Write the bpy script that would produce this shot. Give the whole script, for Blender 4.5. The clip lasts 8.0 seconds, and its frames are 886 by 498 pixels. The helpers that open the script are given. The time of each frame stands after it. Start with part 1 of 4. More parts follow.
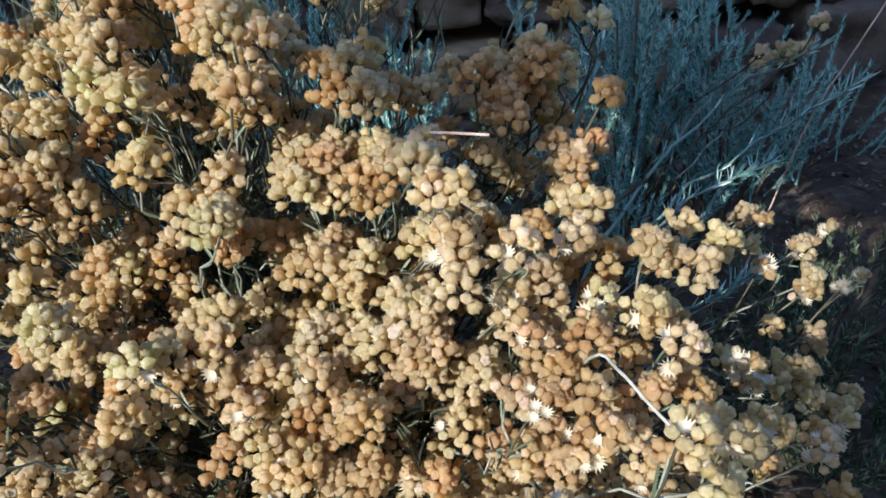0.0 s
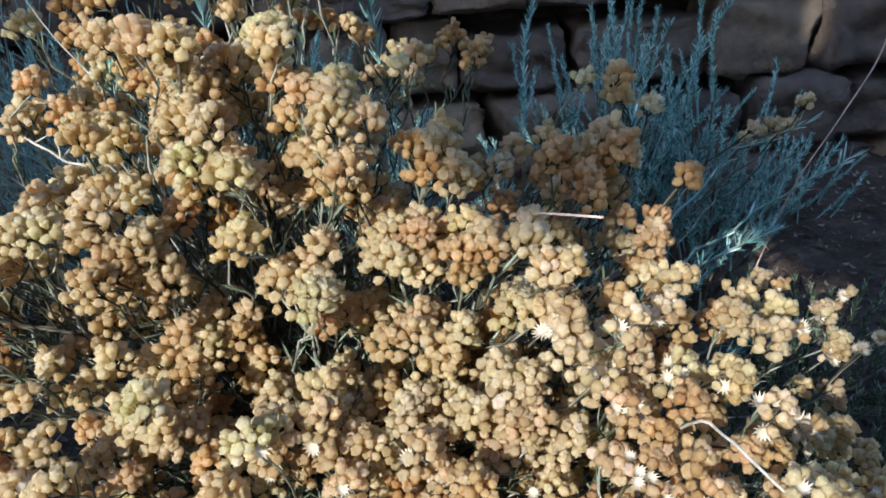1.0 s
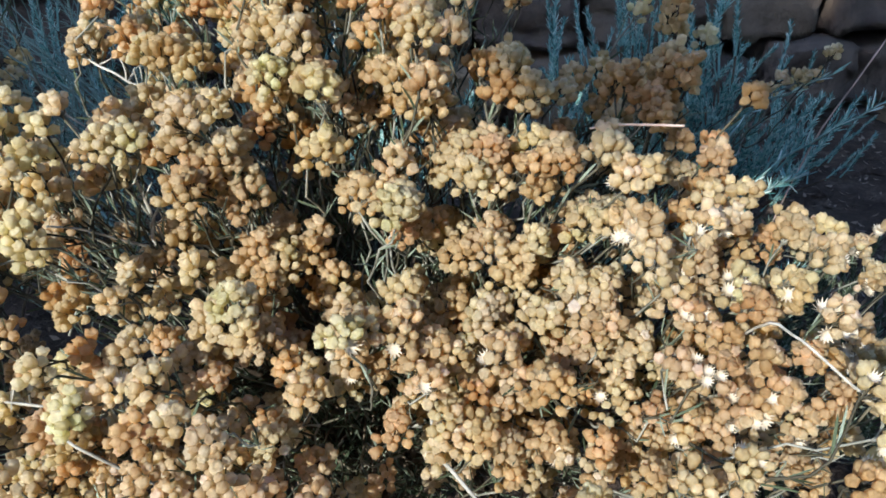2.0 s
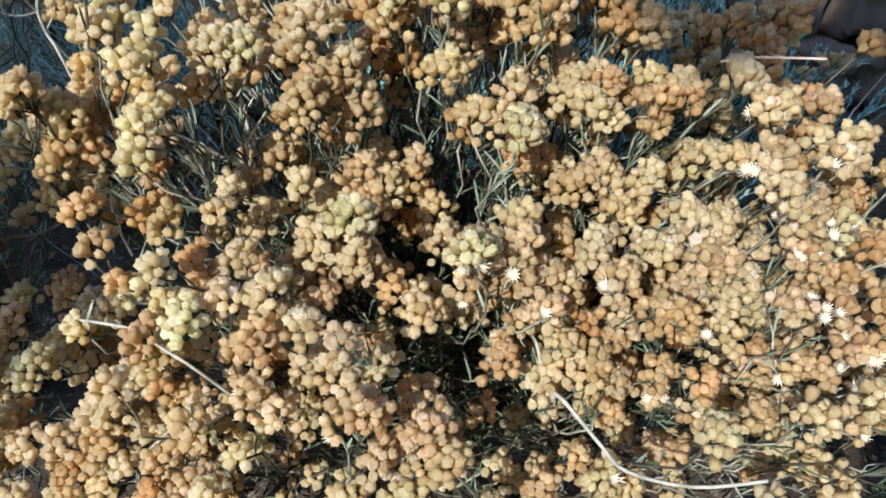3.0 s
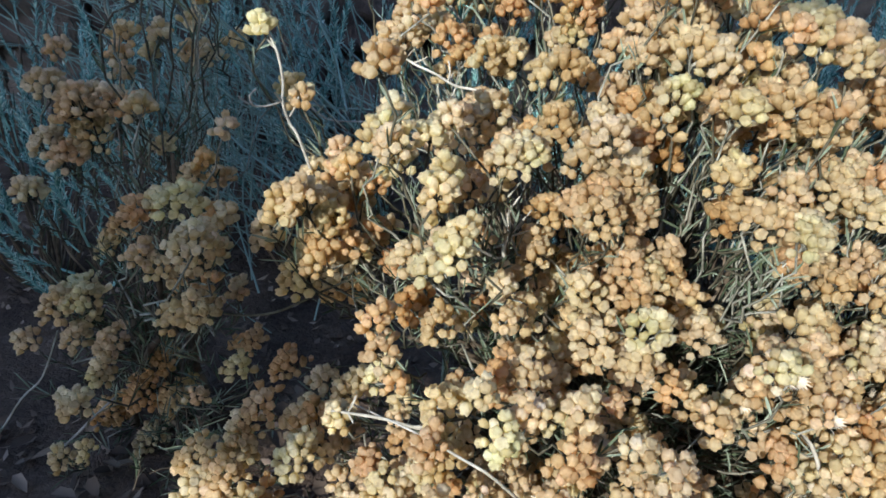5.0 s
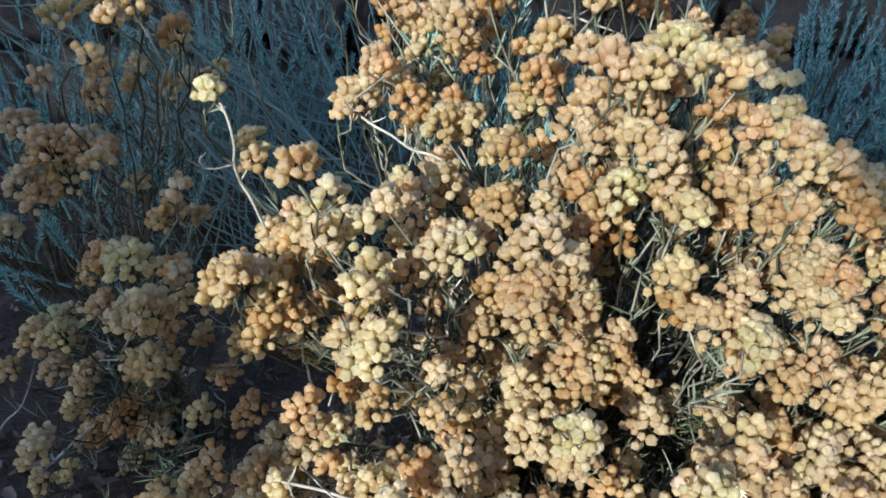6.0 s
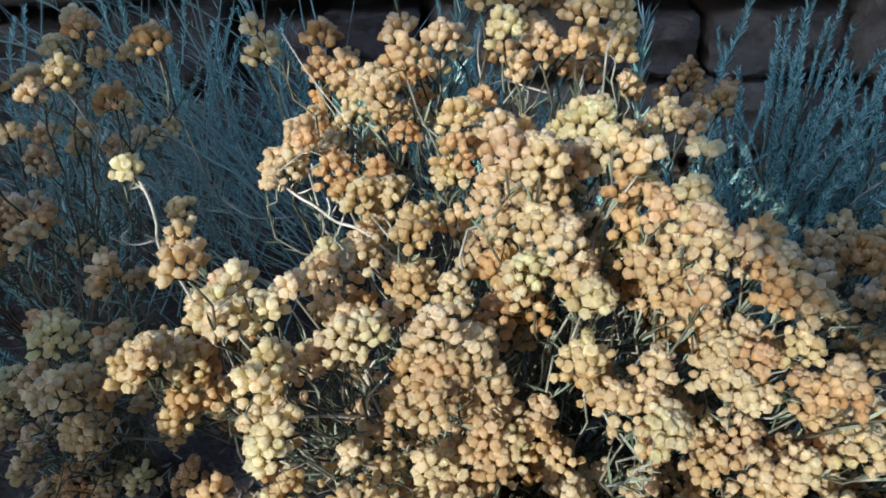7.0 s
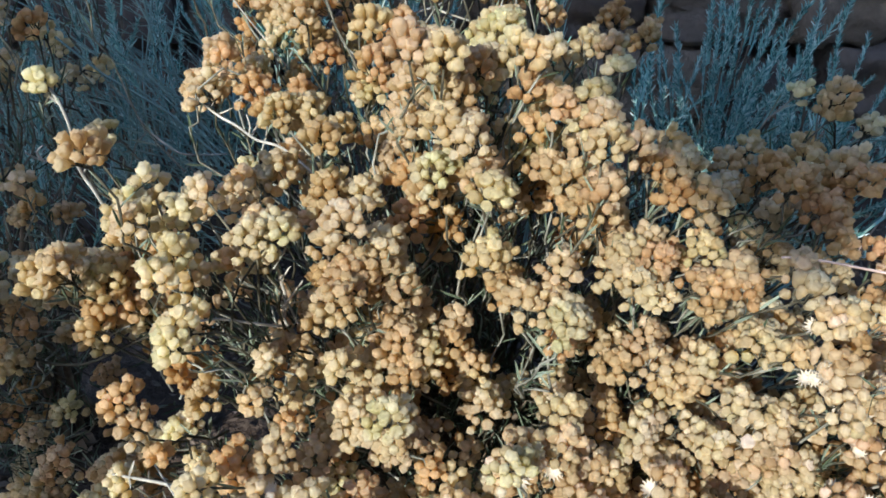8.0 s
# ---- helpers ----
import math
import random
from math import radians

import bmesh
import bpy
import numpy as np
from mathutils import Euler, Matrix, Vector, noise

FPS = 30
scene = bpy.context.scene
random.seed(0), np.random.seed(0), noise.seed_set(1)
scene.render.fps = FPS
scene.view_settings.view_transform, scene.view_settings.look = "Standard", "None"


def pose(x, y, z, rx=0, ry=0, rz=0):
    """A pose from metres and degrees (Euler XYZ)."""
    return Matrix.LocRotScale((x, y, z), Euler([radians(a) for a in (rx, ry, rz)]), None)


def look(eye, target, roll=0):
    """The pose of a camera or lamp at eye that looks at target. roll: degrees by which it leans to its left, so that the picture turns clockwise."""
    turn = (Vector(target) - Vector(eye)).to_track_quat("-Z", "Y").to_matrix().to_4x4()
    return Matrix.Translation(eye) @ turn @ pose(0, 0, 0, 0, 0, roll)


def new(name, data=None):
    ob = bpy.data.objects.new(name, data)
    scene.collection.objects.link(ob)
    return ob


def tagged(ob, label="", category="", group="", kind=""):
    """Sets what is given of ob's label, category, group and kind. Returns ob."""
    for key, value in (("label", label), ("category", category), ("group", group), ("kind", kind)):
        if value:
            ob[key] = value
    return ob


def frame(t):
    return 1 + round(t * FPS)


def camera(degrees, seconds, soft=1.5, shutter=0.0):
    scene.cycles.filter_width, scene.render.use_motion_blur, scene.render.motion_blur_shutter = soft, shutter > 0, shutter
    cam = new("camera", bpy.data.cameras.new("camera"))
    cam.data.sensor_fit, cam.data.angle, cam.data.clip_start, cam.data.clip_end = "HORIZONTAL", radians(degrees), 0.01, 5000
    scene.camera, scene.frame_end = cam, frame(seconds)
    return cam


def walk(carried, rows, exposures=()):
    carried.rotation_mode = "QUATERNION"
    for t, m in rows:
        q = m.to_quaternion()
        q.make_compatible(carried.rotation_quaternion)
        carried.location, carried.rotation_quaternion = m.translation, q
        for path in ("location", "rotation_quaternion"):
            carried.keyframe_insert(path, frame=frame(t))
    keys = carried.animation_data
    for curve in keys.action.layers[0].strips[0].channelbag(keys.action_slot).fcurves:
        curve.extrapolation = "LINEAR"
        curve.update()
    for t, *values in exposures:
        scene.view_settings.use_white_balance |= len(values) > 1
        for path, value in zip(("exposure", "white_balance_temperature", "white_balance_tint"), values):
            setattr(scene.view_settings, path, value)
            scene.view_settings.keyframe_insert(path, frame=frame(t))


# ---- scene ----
cam = camera(61.8, 8.0, soft=1.65)
PATH = [
    (0, (0.0709, 0.0536, 0.4547), (0.0129, 1.7930, -0.5307), -6.32),
    (0.2, (0.0603, 0.0571, 0.4596), (0.0505, 1.8096, -0.5041), -5.55),
    (0.5, (0.0391, 0.0596, 0.4614), (0.1013, 1.8158, -0.4936), -4.73),
    (0.7, (0.0204, 0.0585, 0.4682), (0.1325, 1.8213, -0.4698), -3.71),
    (1, (-0.0015, 0.0486, 0.4762), (0.1352, 1.8421, -0.3982), -3.60),
    (1.2, (-0.0146, 0.0451, 0.4772), (0.1361, 1.8399, -0.3923), -3.19),
    (2.3, (-0.0631, 0.0253, 0.4445), (0.1286, 1.7684, -0.5173), -1.49),
    (2.5, (-0.0775, 0.0279, 0.4359), (0.1600, 1.7619, -0.5320), 0.10),
    (2.8, (-0.1023, 0.0267, 0.4253), (0.1735, 1.7636, -0.5271), 1.73),
    (3, (-0.1240, 0.0271, 0.4245), (0.1620, 1.7688, -0.5162), 2.34),
    (3.2, (-0.1440, 0.0266, 0.4222), (0.1247, 1.7735, -0.5139), 2.24),
    (3.5, (-0.1756, 0.0271, 0.4204), (0.1186, 1.7809, -0.4947), 3.52),
    (3.7, (-0.1901, 0.0248, 0.4174), (0.0915, 1.7727, -0.5129), 3.24),
    (4, (-0.2072, 0.0311, 0.4233), (0.0590, 1.7528, -0.5591), 2.84),
    (4.2, (-0.2226, 0.0362, 0.4278), (0.0301, 1.7485, -0.5743), 2.66),
    (4.5, (-0.2446, 0.0501, 0.4472), (-0.0093, 1.7712, -0.5440), 1.64),
    (4.7, (-0.2512, 0.0593, 0.4593), (0.0189, 1.7830, -0.5185), 1.68),
    (5.8, (-0.2033, 0.0949, 0.5107), (-0.1008, 1.7815, -0.5591), 0.27),
    (6, (-0.1923, 0.1020, 0.5203), (-0.0727, 1.7847, -0.5541), 1.15),
    (6.2, (-0.1824, 0.1066, 0.5282), (-0.0746, 1.8150, -0.5062), 1.32),
    (6.5, (-0.1656, 0.1159, 0.5410), (-0.0840, 1.8200, -0.5027), -0.19),
    (6.7, (-0.1596, 0.1194, 0.5445), (-0.0265, 1.8331, -0.4780), 1.33),
    (7, (-0.1427, 0.1190, 0.5448), (-0.0590, 1.8260, -0.4940), -0.28),
    (7.2, (-0.1331, 0.1143, 0.5431), (-0.0259, 1.8231, -0.4905), 0.29),
    (7.5, (-0.1265, 0.1051, 0.5366), (0.0159, 1.8108, -0.4979), 0.85),
    (7.7, (-0.1226, 0.0999, 0.5268), (0.0354, 1.7956, -0.5218), 1.13),
    (8, (-0.1180, 0.0911, 0.5135), (0.0511, 1.7789, -0.5461), 1.08),
]
walk(cam, [(t, look(eye, target, roll)) for t, eye, target, roll in PATH], exposures=[(0.0, 0.41), (8.0, 0.41)])

# ---- world and sun ----
SUN_TO = Vector((-0.7, -1.0, 0.62)).normalized()
world = bpy.data.worlds.new("sky")
scene.world = world
world.use_nodes = True
wn = world.node_tree.nodes
sky = wn.new("ShaderNodeTexSky")
sky.sky_type = "NISHITA"
sky.sun_disc = False
sky.ozone_density = 4.0
sky.sun_elevation = math.asin(SUN_TO.z)
sky.sun_rotation = math.atan2(SUN_TO.x, SUN_TO.y)
world.node_tree.links.new(sky.outputs[0], wn["Background"].inputs[0])
wn["Background"].inputs[1].default_value = 0.28
sun = new("sun", bpy.data.lights.new("sun", "SUN"))
sun.data.energy = 4.6
sun.data.angle = radians(0.5)
sun.data.color = (1.0, 0.965, 0.89)
sun.matrix_world = look((0, 0, 4), Vector((0, 0, 4)) - SUN_TO)


# ---- materials ----
def mat(name, rough=0.8):
    m = bpy.data.materials.new(name)
    m.use_nodes = True
    nt = m.node_tree
    b = nt.nodes["Principled BSDF"]
    b.inputs["Roughness"].default_value = rough
    b.inputs["Specular IOR Level"].default_value = 0.25
    return m, nt, b


def node(nt, kind, **ins):
    n = nt.nodes.new(kind)
    for k, v in ins.items():
        n.inputs[k.replace("_", " ")].default_value = v
    return n


def ramp(nt, fac, stops):
    r = nt.nodes.new("ShaderNodeValToRGB")
    els = r.color_ramp.elements
    while len(els) < len(stops):
        els.new(0.5)
    for e, (p, c) in zip(els, stops):
        e.position, e.color = p, (*c, 1)
    nt.links.new(fac, r.inputs[0])
    return r.outputs[0]


def noise_tex(nt, scale, detail=4.0, coords="Object", rough=0.6):
    tc = nt.nodes.new("ShaderNodeTexCoord")
    n = node(nt, "ShaderNodeTexNoise", Scale=scale, Detail=detail, Roughness=rough)
    if coords == "World":
        g = nt.nodes.new("ShaderNodeNewGeometry")
        nt.links.new(g.outputs["Position"], n.inputs["Vector"])
    else:
        nt.links.new(tc.outputs[coords], n.inputs["Vector"])
    return n.outputs["Fac"]


def mix(nt, fac, a, b, mode="MIX"):
    m = nt.nodes.new("ShaderNodeMix")
    m.data_type, m.blend_type = "RGBA", mode
    for sock, v in ((m.inputs[0], fac), (m.inputs[6], a), (m.inputs[7], b)):
        if isinstance(v, (int, float)):
            sock.default_value = v
        elif isinstance(v, tuple):
            sock.default_value = (*v, 1)
        else:
            nt.links.new(v, sock)
    return m.outputs[2]


def bump(nt, bsdf, height, strength, distance):
    b = node(nt, "ShaderNodeBump", Strength=strength, Distance=distance)
    nt.links.new(height, b.inputs["Height"])
    nt.links.new(b.outputs[0], bsdf.inputs["Normal"])


def thin(nt, bsdf, colour, amount):
    """Lets some light through: a translucent share beside the surface."""
    t = nt.nodes.new("ShaderNodeBsdfTranslucent")
    if isinstance(colour, tuple):
        t.inputs[0].default_value = (*colour, 1)
    else:
        nt.links.new(colour, t.inputs[0])
    m = nt.nodes.new("ShaderNodeMixShader")
    m.inputs[0].default_value = amount
    nt.links.new(bsdf.outputs[0], m.inputs[1])
    nt.links.new(t.outputs[0], m.inputs[2])
    nt.links.new(m.outputs[0], nt.nodes["Material Output"].inputs[0])


def flower_material(name, joined):
    m, nt, b = mat(name, 0.75)
    b.inputs["Specular IOR Level"].default_value = 0.12
    info = nt.nodes.new("ShaderNodeObjectInfo")
    pick = nt.nodes.new("ShaderNodeNewGeometry").outputs["Random Per Island"] if joined else info.outputs["Random"]
    tone = ramp(nt, pick, [(0.0, (0.64, 0.54, 0.35)), (0.3, (0.75, 0.68, 0.49)), (0.65, (0.82, 0.775, 0.59)),
                           (0.90, (0.90, 0.835, 0.66)), (0.95, (0.93, 0.88, 0.77)), (1.0, (0.95, 0.93, 0.88))])
    patch = ramp(nt, noise_tex(nt, 26.0, 2.0, "World"), [(0.32, (0.90, 0.76, 0.62)), (0.46, (1.0, 0.95, 0.90)), (0.60, (1.05, 1.05, 1.04)), (0.72, (0.94, 0.98, 0.84))])
    c = mix(nt, 1.0, mix(nt, 1.0, tone, info.outputs["Color"], "MULTIPLY"), patch, "MULTIPLY")
    grain = noise_tex(nt, 700.0, 3.0, "World")
    c1 = mix(nt, 0.35, c, ramp(nt, noise_tex(nt, 330.0, 2.0, "World"), [(0.35, (0.76, 0.66, 0.54)), (0.6, (1.1, 1.1, 1.1))]), "MULTIPLY")
    nt.links.new(c1, b.inputs["Base Color"])
    bump(nt, b, grain, 0.45, 0.0006)
    warm = mix(nt, 1.0, c1, (1.0, 0.92, 0.80), "MULTIPLY")
    thin(nt, b, warm, 0.66)
    return m


def spent_material():
    m, nt, b = mat("spent_flower_bract", 0.6)
    c = ramp(nt, noise_tex(nt, 500.0, 3.0), [(0.3, (0.64, 0.55, 0.41)), (0.6, (0.84, 0.79, 0.68))])
    nt.links.new(c, b.inputs["Base Color"])
    thin(nt, b, c, 0.25)
    return m


def stem_material(name, dark, light, mixed=False):
    m, nt, b = mat(name, 0.8)
    c = ramp(nt, noise_tex(nt, 70.0, 5.0, "World"), [(0.3, dark), (0.7, light)])
    if mixed:  # old brown stems among the silver ones
        age = nt.nodes.new("ShaderNodeObjectInfo").outputs["Random"]
        c = mix(nt, 1.0, c, ramp(nt, age, [(0.0, (0.22, 0.20, 0.16)), (0.55, (0.45, 0.42, 0.35)), (0.75, (1.0, 1.0, 1.0))]), "MULTIPLY")
    nt.links.new(c, b.inputs["Base Color"])
    bump(nt, b, noise_tex(nt, 1200.0, 3.0, "World"), 0.5, 0.0005)
    return m


def leaf_material(name, dark, middle, light):
    m, nt, b = mat(name, 0.7)
    g = nt.nodes.new("ShaderNodeNewGeometry")
    c = ramp(nt, g.outputs["Random Per Island"], [(0.0, dark), (0.55, middle), (1.0, light)])
    c2 = mix(nt, 0.5, c, ramp(nt, noise_tex(nt, 30.0, 3.0, "World"), [(0.3, (0.6, 0.6, 0.55)), (0.7, (1, 1, 1))]), "MULTIPLY")
    nt.links.new(c2, b.inputs["Base Color"])
    thin(nt, b, c2, 0.2)
    return m


def soil_material():
    m, nt, b = mat("dry_soil", 0.95)
    a = ramp(nt, noise_tex(nt, 14.0, 8.0), [(0.3, (0.045, 0.032, 0.026)), (0.55, (0.11, 0.082, 0.066)), (0.75, (0.25, 0.20, 0.16))])
    c = mix(nt, 0.6, a, ramp(nt, noise_tex(nt, 160.0, 4.0), [(0.35, (0.45, 0.42, 0.40)), (0.65, (1, 1, 1))]), "MULTIPLY")
    nt.links.new(c, b.inputs["Base Color"])
    bump(nt, b, noise_tex(nt, 220.0, 6.0), 0.8, 0.006)
    return m


def stone_material():
    m, nt, b = mat("wall_stone", 0.9)
    info = nt.nodes.new("ShaderNodeObjectInfo")
    a = ramp(nt, info.outputs["Random"], [(0.0, (0.12, 0.10, 0.10)), (0.55, (0.24, 0.20, 0.18)), (1.0, (0.50, 0.38, 0.26))])
    c = mix(nt, 0.7, a, ramp(nt, noise_tex(nt, 22.0, 7.0, "World"), [(0.3, (0.5, 0.48, 0.5)), (0.55, (0.9, 0.88, 0.85)), (0.75, (1.15, 1.05, 0.9))]), "MULTIPLY")
    nt.links.new(c, b.inputs["Base Color"])
    bump(nt, b, noise_tex(nt, 70.0, 9.0, "World", 0.7), 1.0, 0.015)
    return m


FLOWER = flower_material("dry_flower_head", False)
FLOWER_JOINED = flower_material("dry_flower_corymb", True)
SPENT = spent_material()
STEM = stem_material("silver_stem", (0.07, 0.075, 0.055), (0.44, 0.45, 0.40), True)
TWIG = stem_material("woody_twig", (0.05, 0.038, 0.027), (0.19, 0.155, 0.115))
PALE_STEM = stem_material("bleached_stem", (0.20, 0.195, 0.165), (0.56, 0.55, 0.50))
PINK = stem_material("reddish_stalk", (0.46, 0.33, 0.28), (0.70, 0.56, 0.50))
# grey stems; the teal of blue skylit shade is put into their colour
SHADE_STEM = leaf_material("shade_teal_stem", (0.03, 0.06, 0.055), (0.23, 0.36, 0.33), (0.72, 0.92, 0.87))
# silver-green leaves, darkened in colour for the shade inside the bush
LEAF = leaf_material("shaded_silver_leaf", (0.035, 0.055, 0.030), (0.10, 0.14, 0.085), (0.36, 0.44, 0.36))
# silver-grey shrub leaves tinted teal and brightened to imitate skylit shade
SHADE_LEAF = leaf_material("shade_teal_leaf", (0.03, 0.15, 0.15), (0.29, 0.60, 0.58), (0.82, 0.98, 0.96))
SOIL = soil_material()
STONE = stone_material()
LITTER = leaf_material("leaf_litter", (0.06, 0.045, 0.037), (0.15, 0.115, 0.092), (0.42, 0.34, 0.28))
BLOCKER_SOIL = soil_material()


# ---- builders ----


def mesh_of(name, verts, faces, material):
    me = bpy.data.meshes.new(name)
    me.from_pydata(verts, [], faces)
    me.materials.append(material)
    me.polygons.foreach_set("use_smooth", [True] * len(me.polygons))
    me.update()
    return me


def part(name, me, parent, m=None, label=""):
    ob = new(name, me)
    ob.parent = parent
    if m is not None:
        ob.matrix_basis = m
    if label:
        tagged(ob, label)
    return ob


def thing(name, place, label, category, group="", kind=""):
    ob = new(name)
    ob.empty_display_size = 0.05
    ob.location = place
    return tagged(ob, label, category, group, kind)


def frame_of(way):
    way = way.normalized()
    side = way.orthogonal().normalized()
    return way, side, way.cross(side)


def tube(verts, faces, line, r0, r1, sides=5):
    """A tapered tube along a line of points, added to the lists."""
    n = len(line)
    start = len(verts)
    _, side, _ = frame_of(line[1] - line[0])
    for i, p in enumerate(line):
        way = (line[min(i + 1, n - 1)] - line[max(i - 1, 0)]).normalized()
        side = (side - way * side.dot(way)).normalized()
        up = way.cross(side)
        r = r0 + (r1 - r0) * i / (n - 1)
        for k in range(sides):
            a = 2 * math.pi * k / sides
            verts.append(p + (side * math.cos(a) + up * math.sin(a)) * r)
    for i in range(n - 1):
        for k in range(sides):
            a, b = start + i * sides + k, start + i * sides + (k + 1) % sides
            faces.append((a, b, b + sides, a + sides))
    faces.append(tuple(start + (n - 1) * sides + k for k in range(sides)))


def bend(a, b, c, steps):
    """A smooth line from a to c, drawn towards b."""
    return [a * (1 - t) ** 2 + b * 2 * t * (1 - t) + c * t * t for t in (i / steps for i in range(steps + 1))]


def wobble(line, amount, rnd):
    return [line[0]] + [p + Vector((rnd.uniform(-1, 1), rnd.uniform(-1, 1), rnd.uniform(-1, 1))) * amount for p in line[1:-1]] + [line[-1]]


def needle(verts, faces, p, way, length, width, rnd, droop=0.25):
    """A narrow leaf with a folded midrib, added to the lists."""
    way, side, up = frame_of(way)
    turn = rnd.uniform(0, 6.28)
    side, up = side * math.cos(turn) + up * math.sin(turn), up * math.cos(turn) - side * math.sin(turn)
    curl = up * length * rnd.uniform(-droop, droop)
    start = len(verts)
    rows = ((0.0, 0.55), (0.4, 1.0), (0.8, 0.75))
    for t, w in rows:
        q = p + way * length * t + curl * t * t
        verts.extend((q - side * width * w * 0.5, q + up * width * 0.28 * w, q + side * width * w * 0.5))
    verts.append(p + way * length + curl)
    for i in range(2):
        a = start + 3 * i
        faces.extend(((a, a + 1, a + 4, a + 3), (a + 1, a + 2, a + 5, a + 4)))
    a = start + 6
    faces.extend(((a, a + 1, start + 9), (a + 1, a + 2, start + 9)))


def head_mesh(seed, tall=1.0, ragged=0.05, opened=0.0):
    """A papery flower head of unit diameter, narrow at its base, its top blunt or, where opened, dished inside a toothed rim; base at the origin, along z."""
    rnd = random.Random(seed)
    prof = ((0.09, 0.0, 0), (0.22, 0.10, 0), (0.36, 0.30, 0.05), (0.45, 0.52, 0.09), (0.49 + 0.05 * opened, 0.74, 0.12), (0.41 + 0.10 * opened, 0.90, 0.16), (0.22, 0.97 - 0.16 * opened, 0.10))
    seg = 10
    verts, faces = [], []
    for i, (r, z, tooth) in enumerate(prof):
        for k in range(seg):
            a = 2 * math.pi * (k + 0.5 * (i % 2)) / seg
            sharp = tooth * (1 if k % 2 else -1)
            rr = r * (1 + rnd.uniform(-ragged, ragged) + 0.40 * sharp)
            verts.append((rr * math.cos(a), rr * math.sin(a), (z + rnd.uniform(-0.03, 0.03) + 0.3 * sharp) * tall))
    for i in range(len(prof) - 1):
        for k in range(seg):
            a, b = i * seg + k, i * seg + (k + 1) % seg
            faces.append((a, b, b + seg, a + seg))
    verts.append((0, 0, (0.99 - 0.22 * opened) * tall))
    top = (len(prof) - 1) * seg
    for k in range(seg):
        faces.append((top + k, top + (k + 1) % seg, len(verts) - 1))
    return mesh_of("flower_head", verts, faces, FLOWER)


def spent_mesh(seed):
    """An opened, empty head: a cup with two rows of pale pointed bracts that spread as a star."""
    rnd = random.Random(seed)
    verts, faces = [], []
    seg = 12
    for r, z in ((0.10, 0.0), (0.28, 0.18), (0.34, 0.42)):
        for k in range(seg):
            a = 2 * math.pi * k / seg
            verts.append((r * math.cos(a), r * math.sin(a), z))
    for i in range(2):
        for k in range(seg):
            a, b = i * seg + k, i * seg + (k + 1) % seg
            faces.append((a, b, b + seg, a + seg))
    for ring, out, up in ((1, 0.66, 0.42), (2, 0.58, 0.72)):
        for k in range(seg):
            a = 2 * math.pi * (k + 0.5) / seg
            r, z = out * rnd.uniform(0.85, 1.12), up + rnd.uniform(-0.12, 0.12)
            verts.append((r * math.cos(a), r * math.sin(a), z))
            faces.append((ring * seg + k, ring * seg + (k + 1) % seg, len(verts) - 1))
    verts.append((0, 0, 0.30))
    for k in range(seg):
        faces.append((2 * seg + (k + 1) % seg, 2 * seg + k, len(verts) - 1))
    return mesh_of("spent_head", verts, faces, SPENT)


HEADS = [head_mesh(1, 1.3, 0.09), head_mesh(2, 1.35, 0.12, 0.6), head_mesh(3, 1.15, 0.12), head_mesh(4, 1.6, 0.12), head_mesh(5, 1.25, 0.13, 1.0), head_mesh(8, 1.4, 0.16, 0.3),
         head_mesh(9, 1.2, 0.15, 0.8), head_mesh(10, 1.35, 0.14)]
SPENTS = [spent_mesh(6), spent_mesh(7)]


def turned(p, way, size, rnd):
    q = way.to_track_quat("Z", "Y").to_matrix().to_4x4()
    return Matrix.Translation(p) @ q @ Matrix.Rotation(rnd.uniform(0, 6.28), 4, "Z") @ Matrix.Diagonal((size * rnd.uniform(0.88, 1.10), size * rnd.uniform(0.80, 1.04), size * rnd.uniform(0.88, 1.18), 1))


# cluster tints: fresh straw, ripe gold, browned; browned also imitates shade on some
PALE, GOLD, RUSSET = (1.03, 1.07, 1.07, 1.0), (1.0, 1.0, 1.0, 1.0), (0.96, 0.84, 0.71, 1.0)
HEAD_SIZE = 0.0054


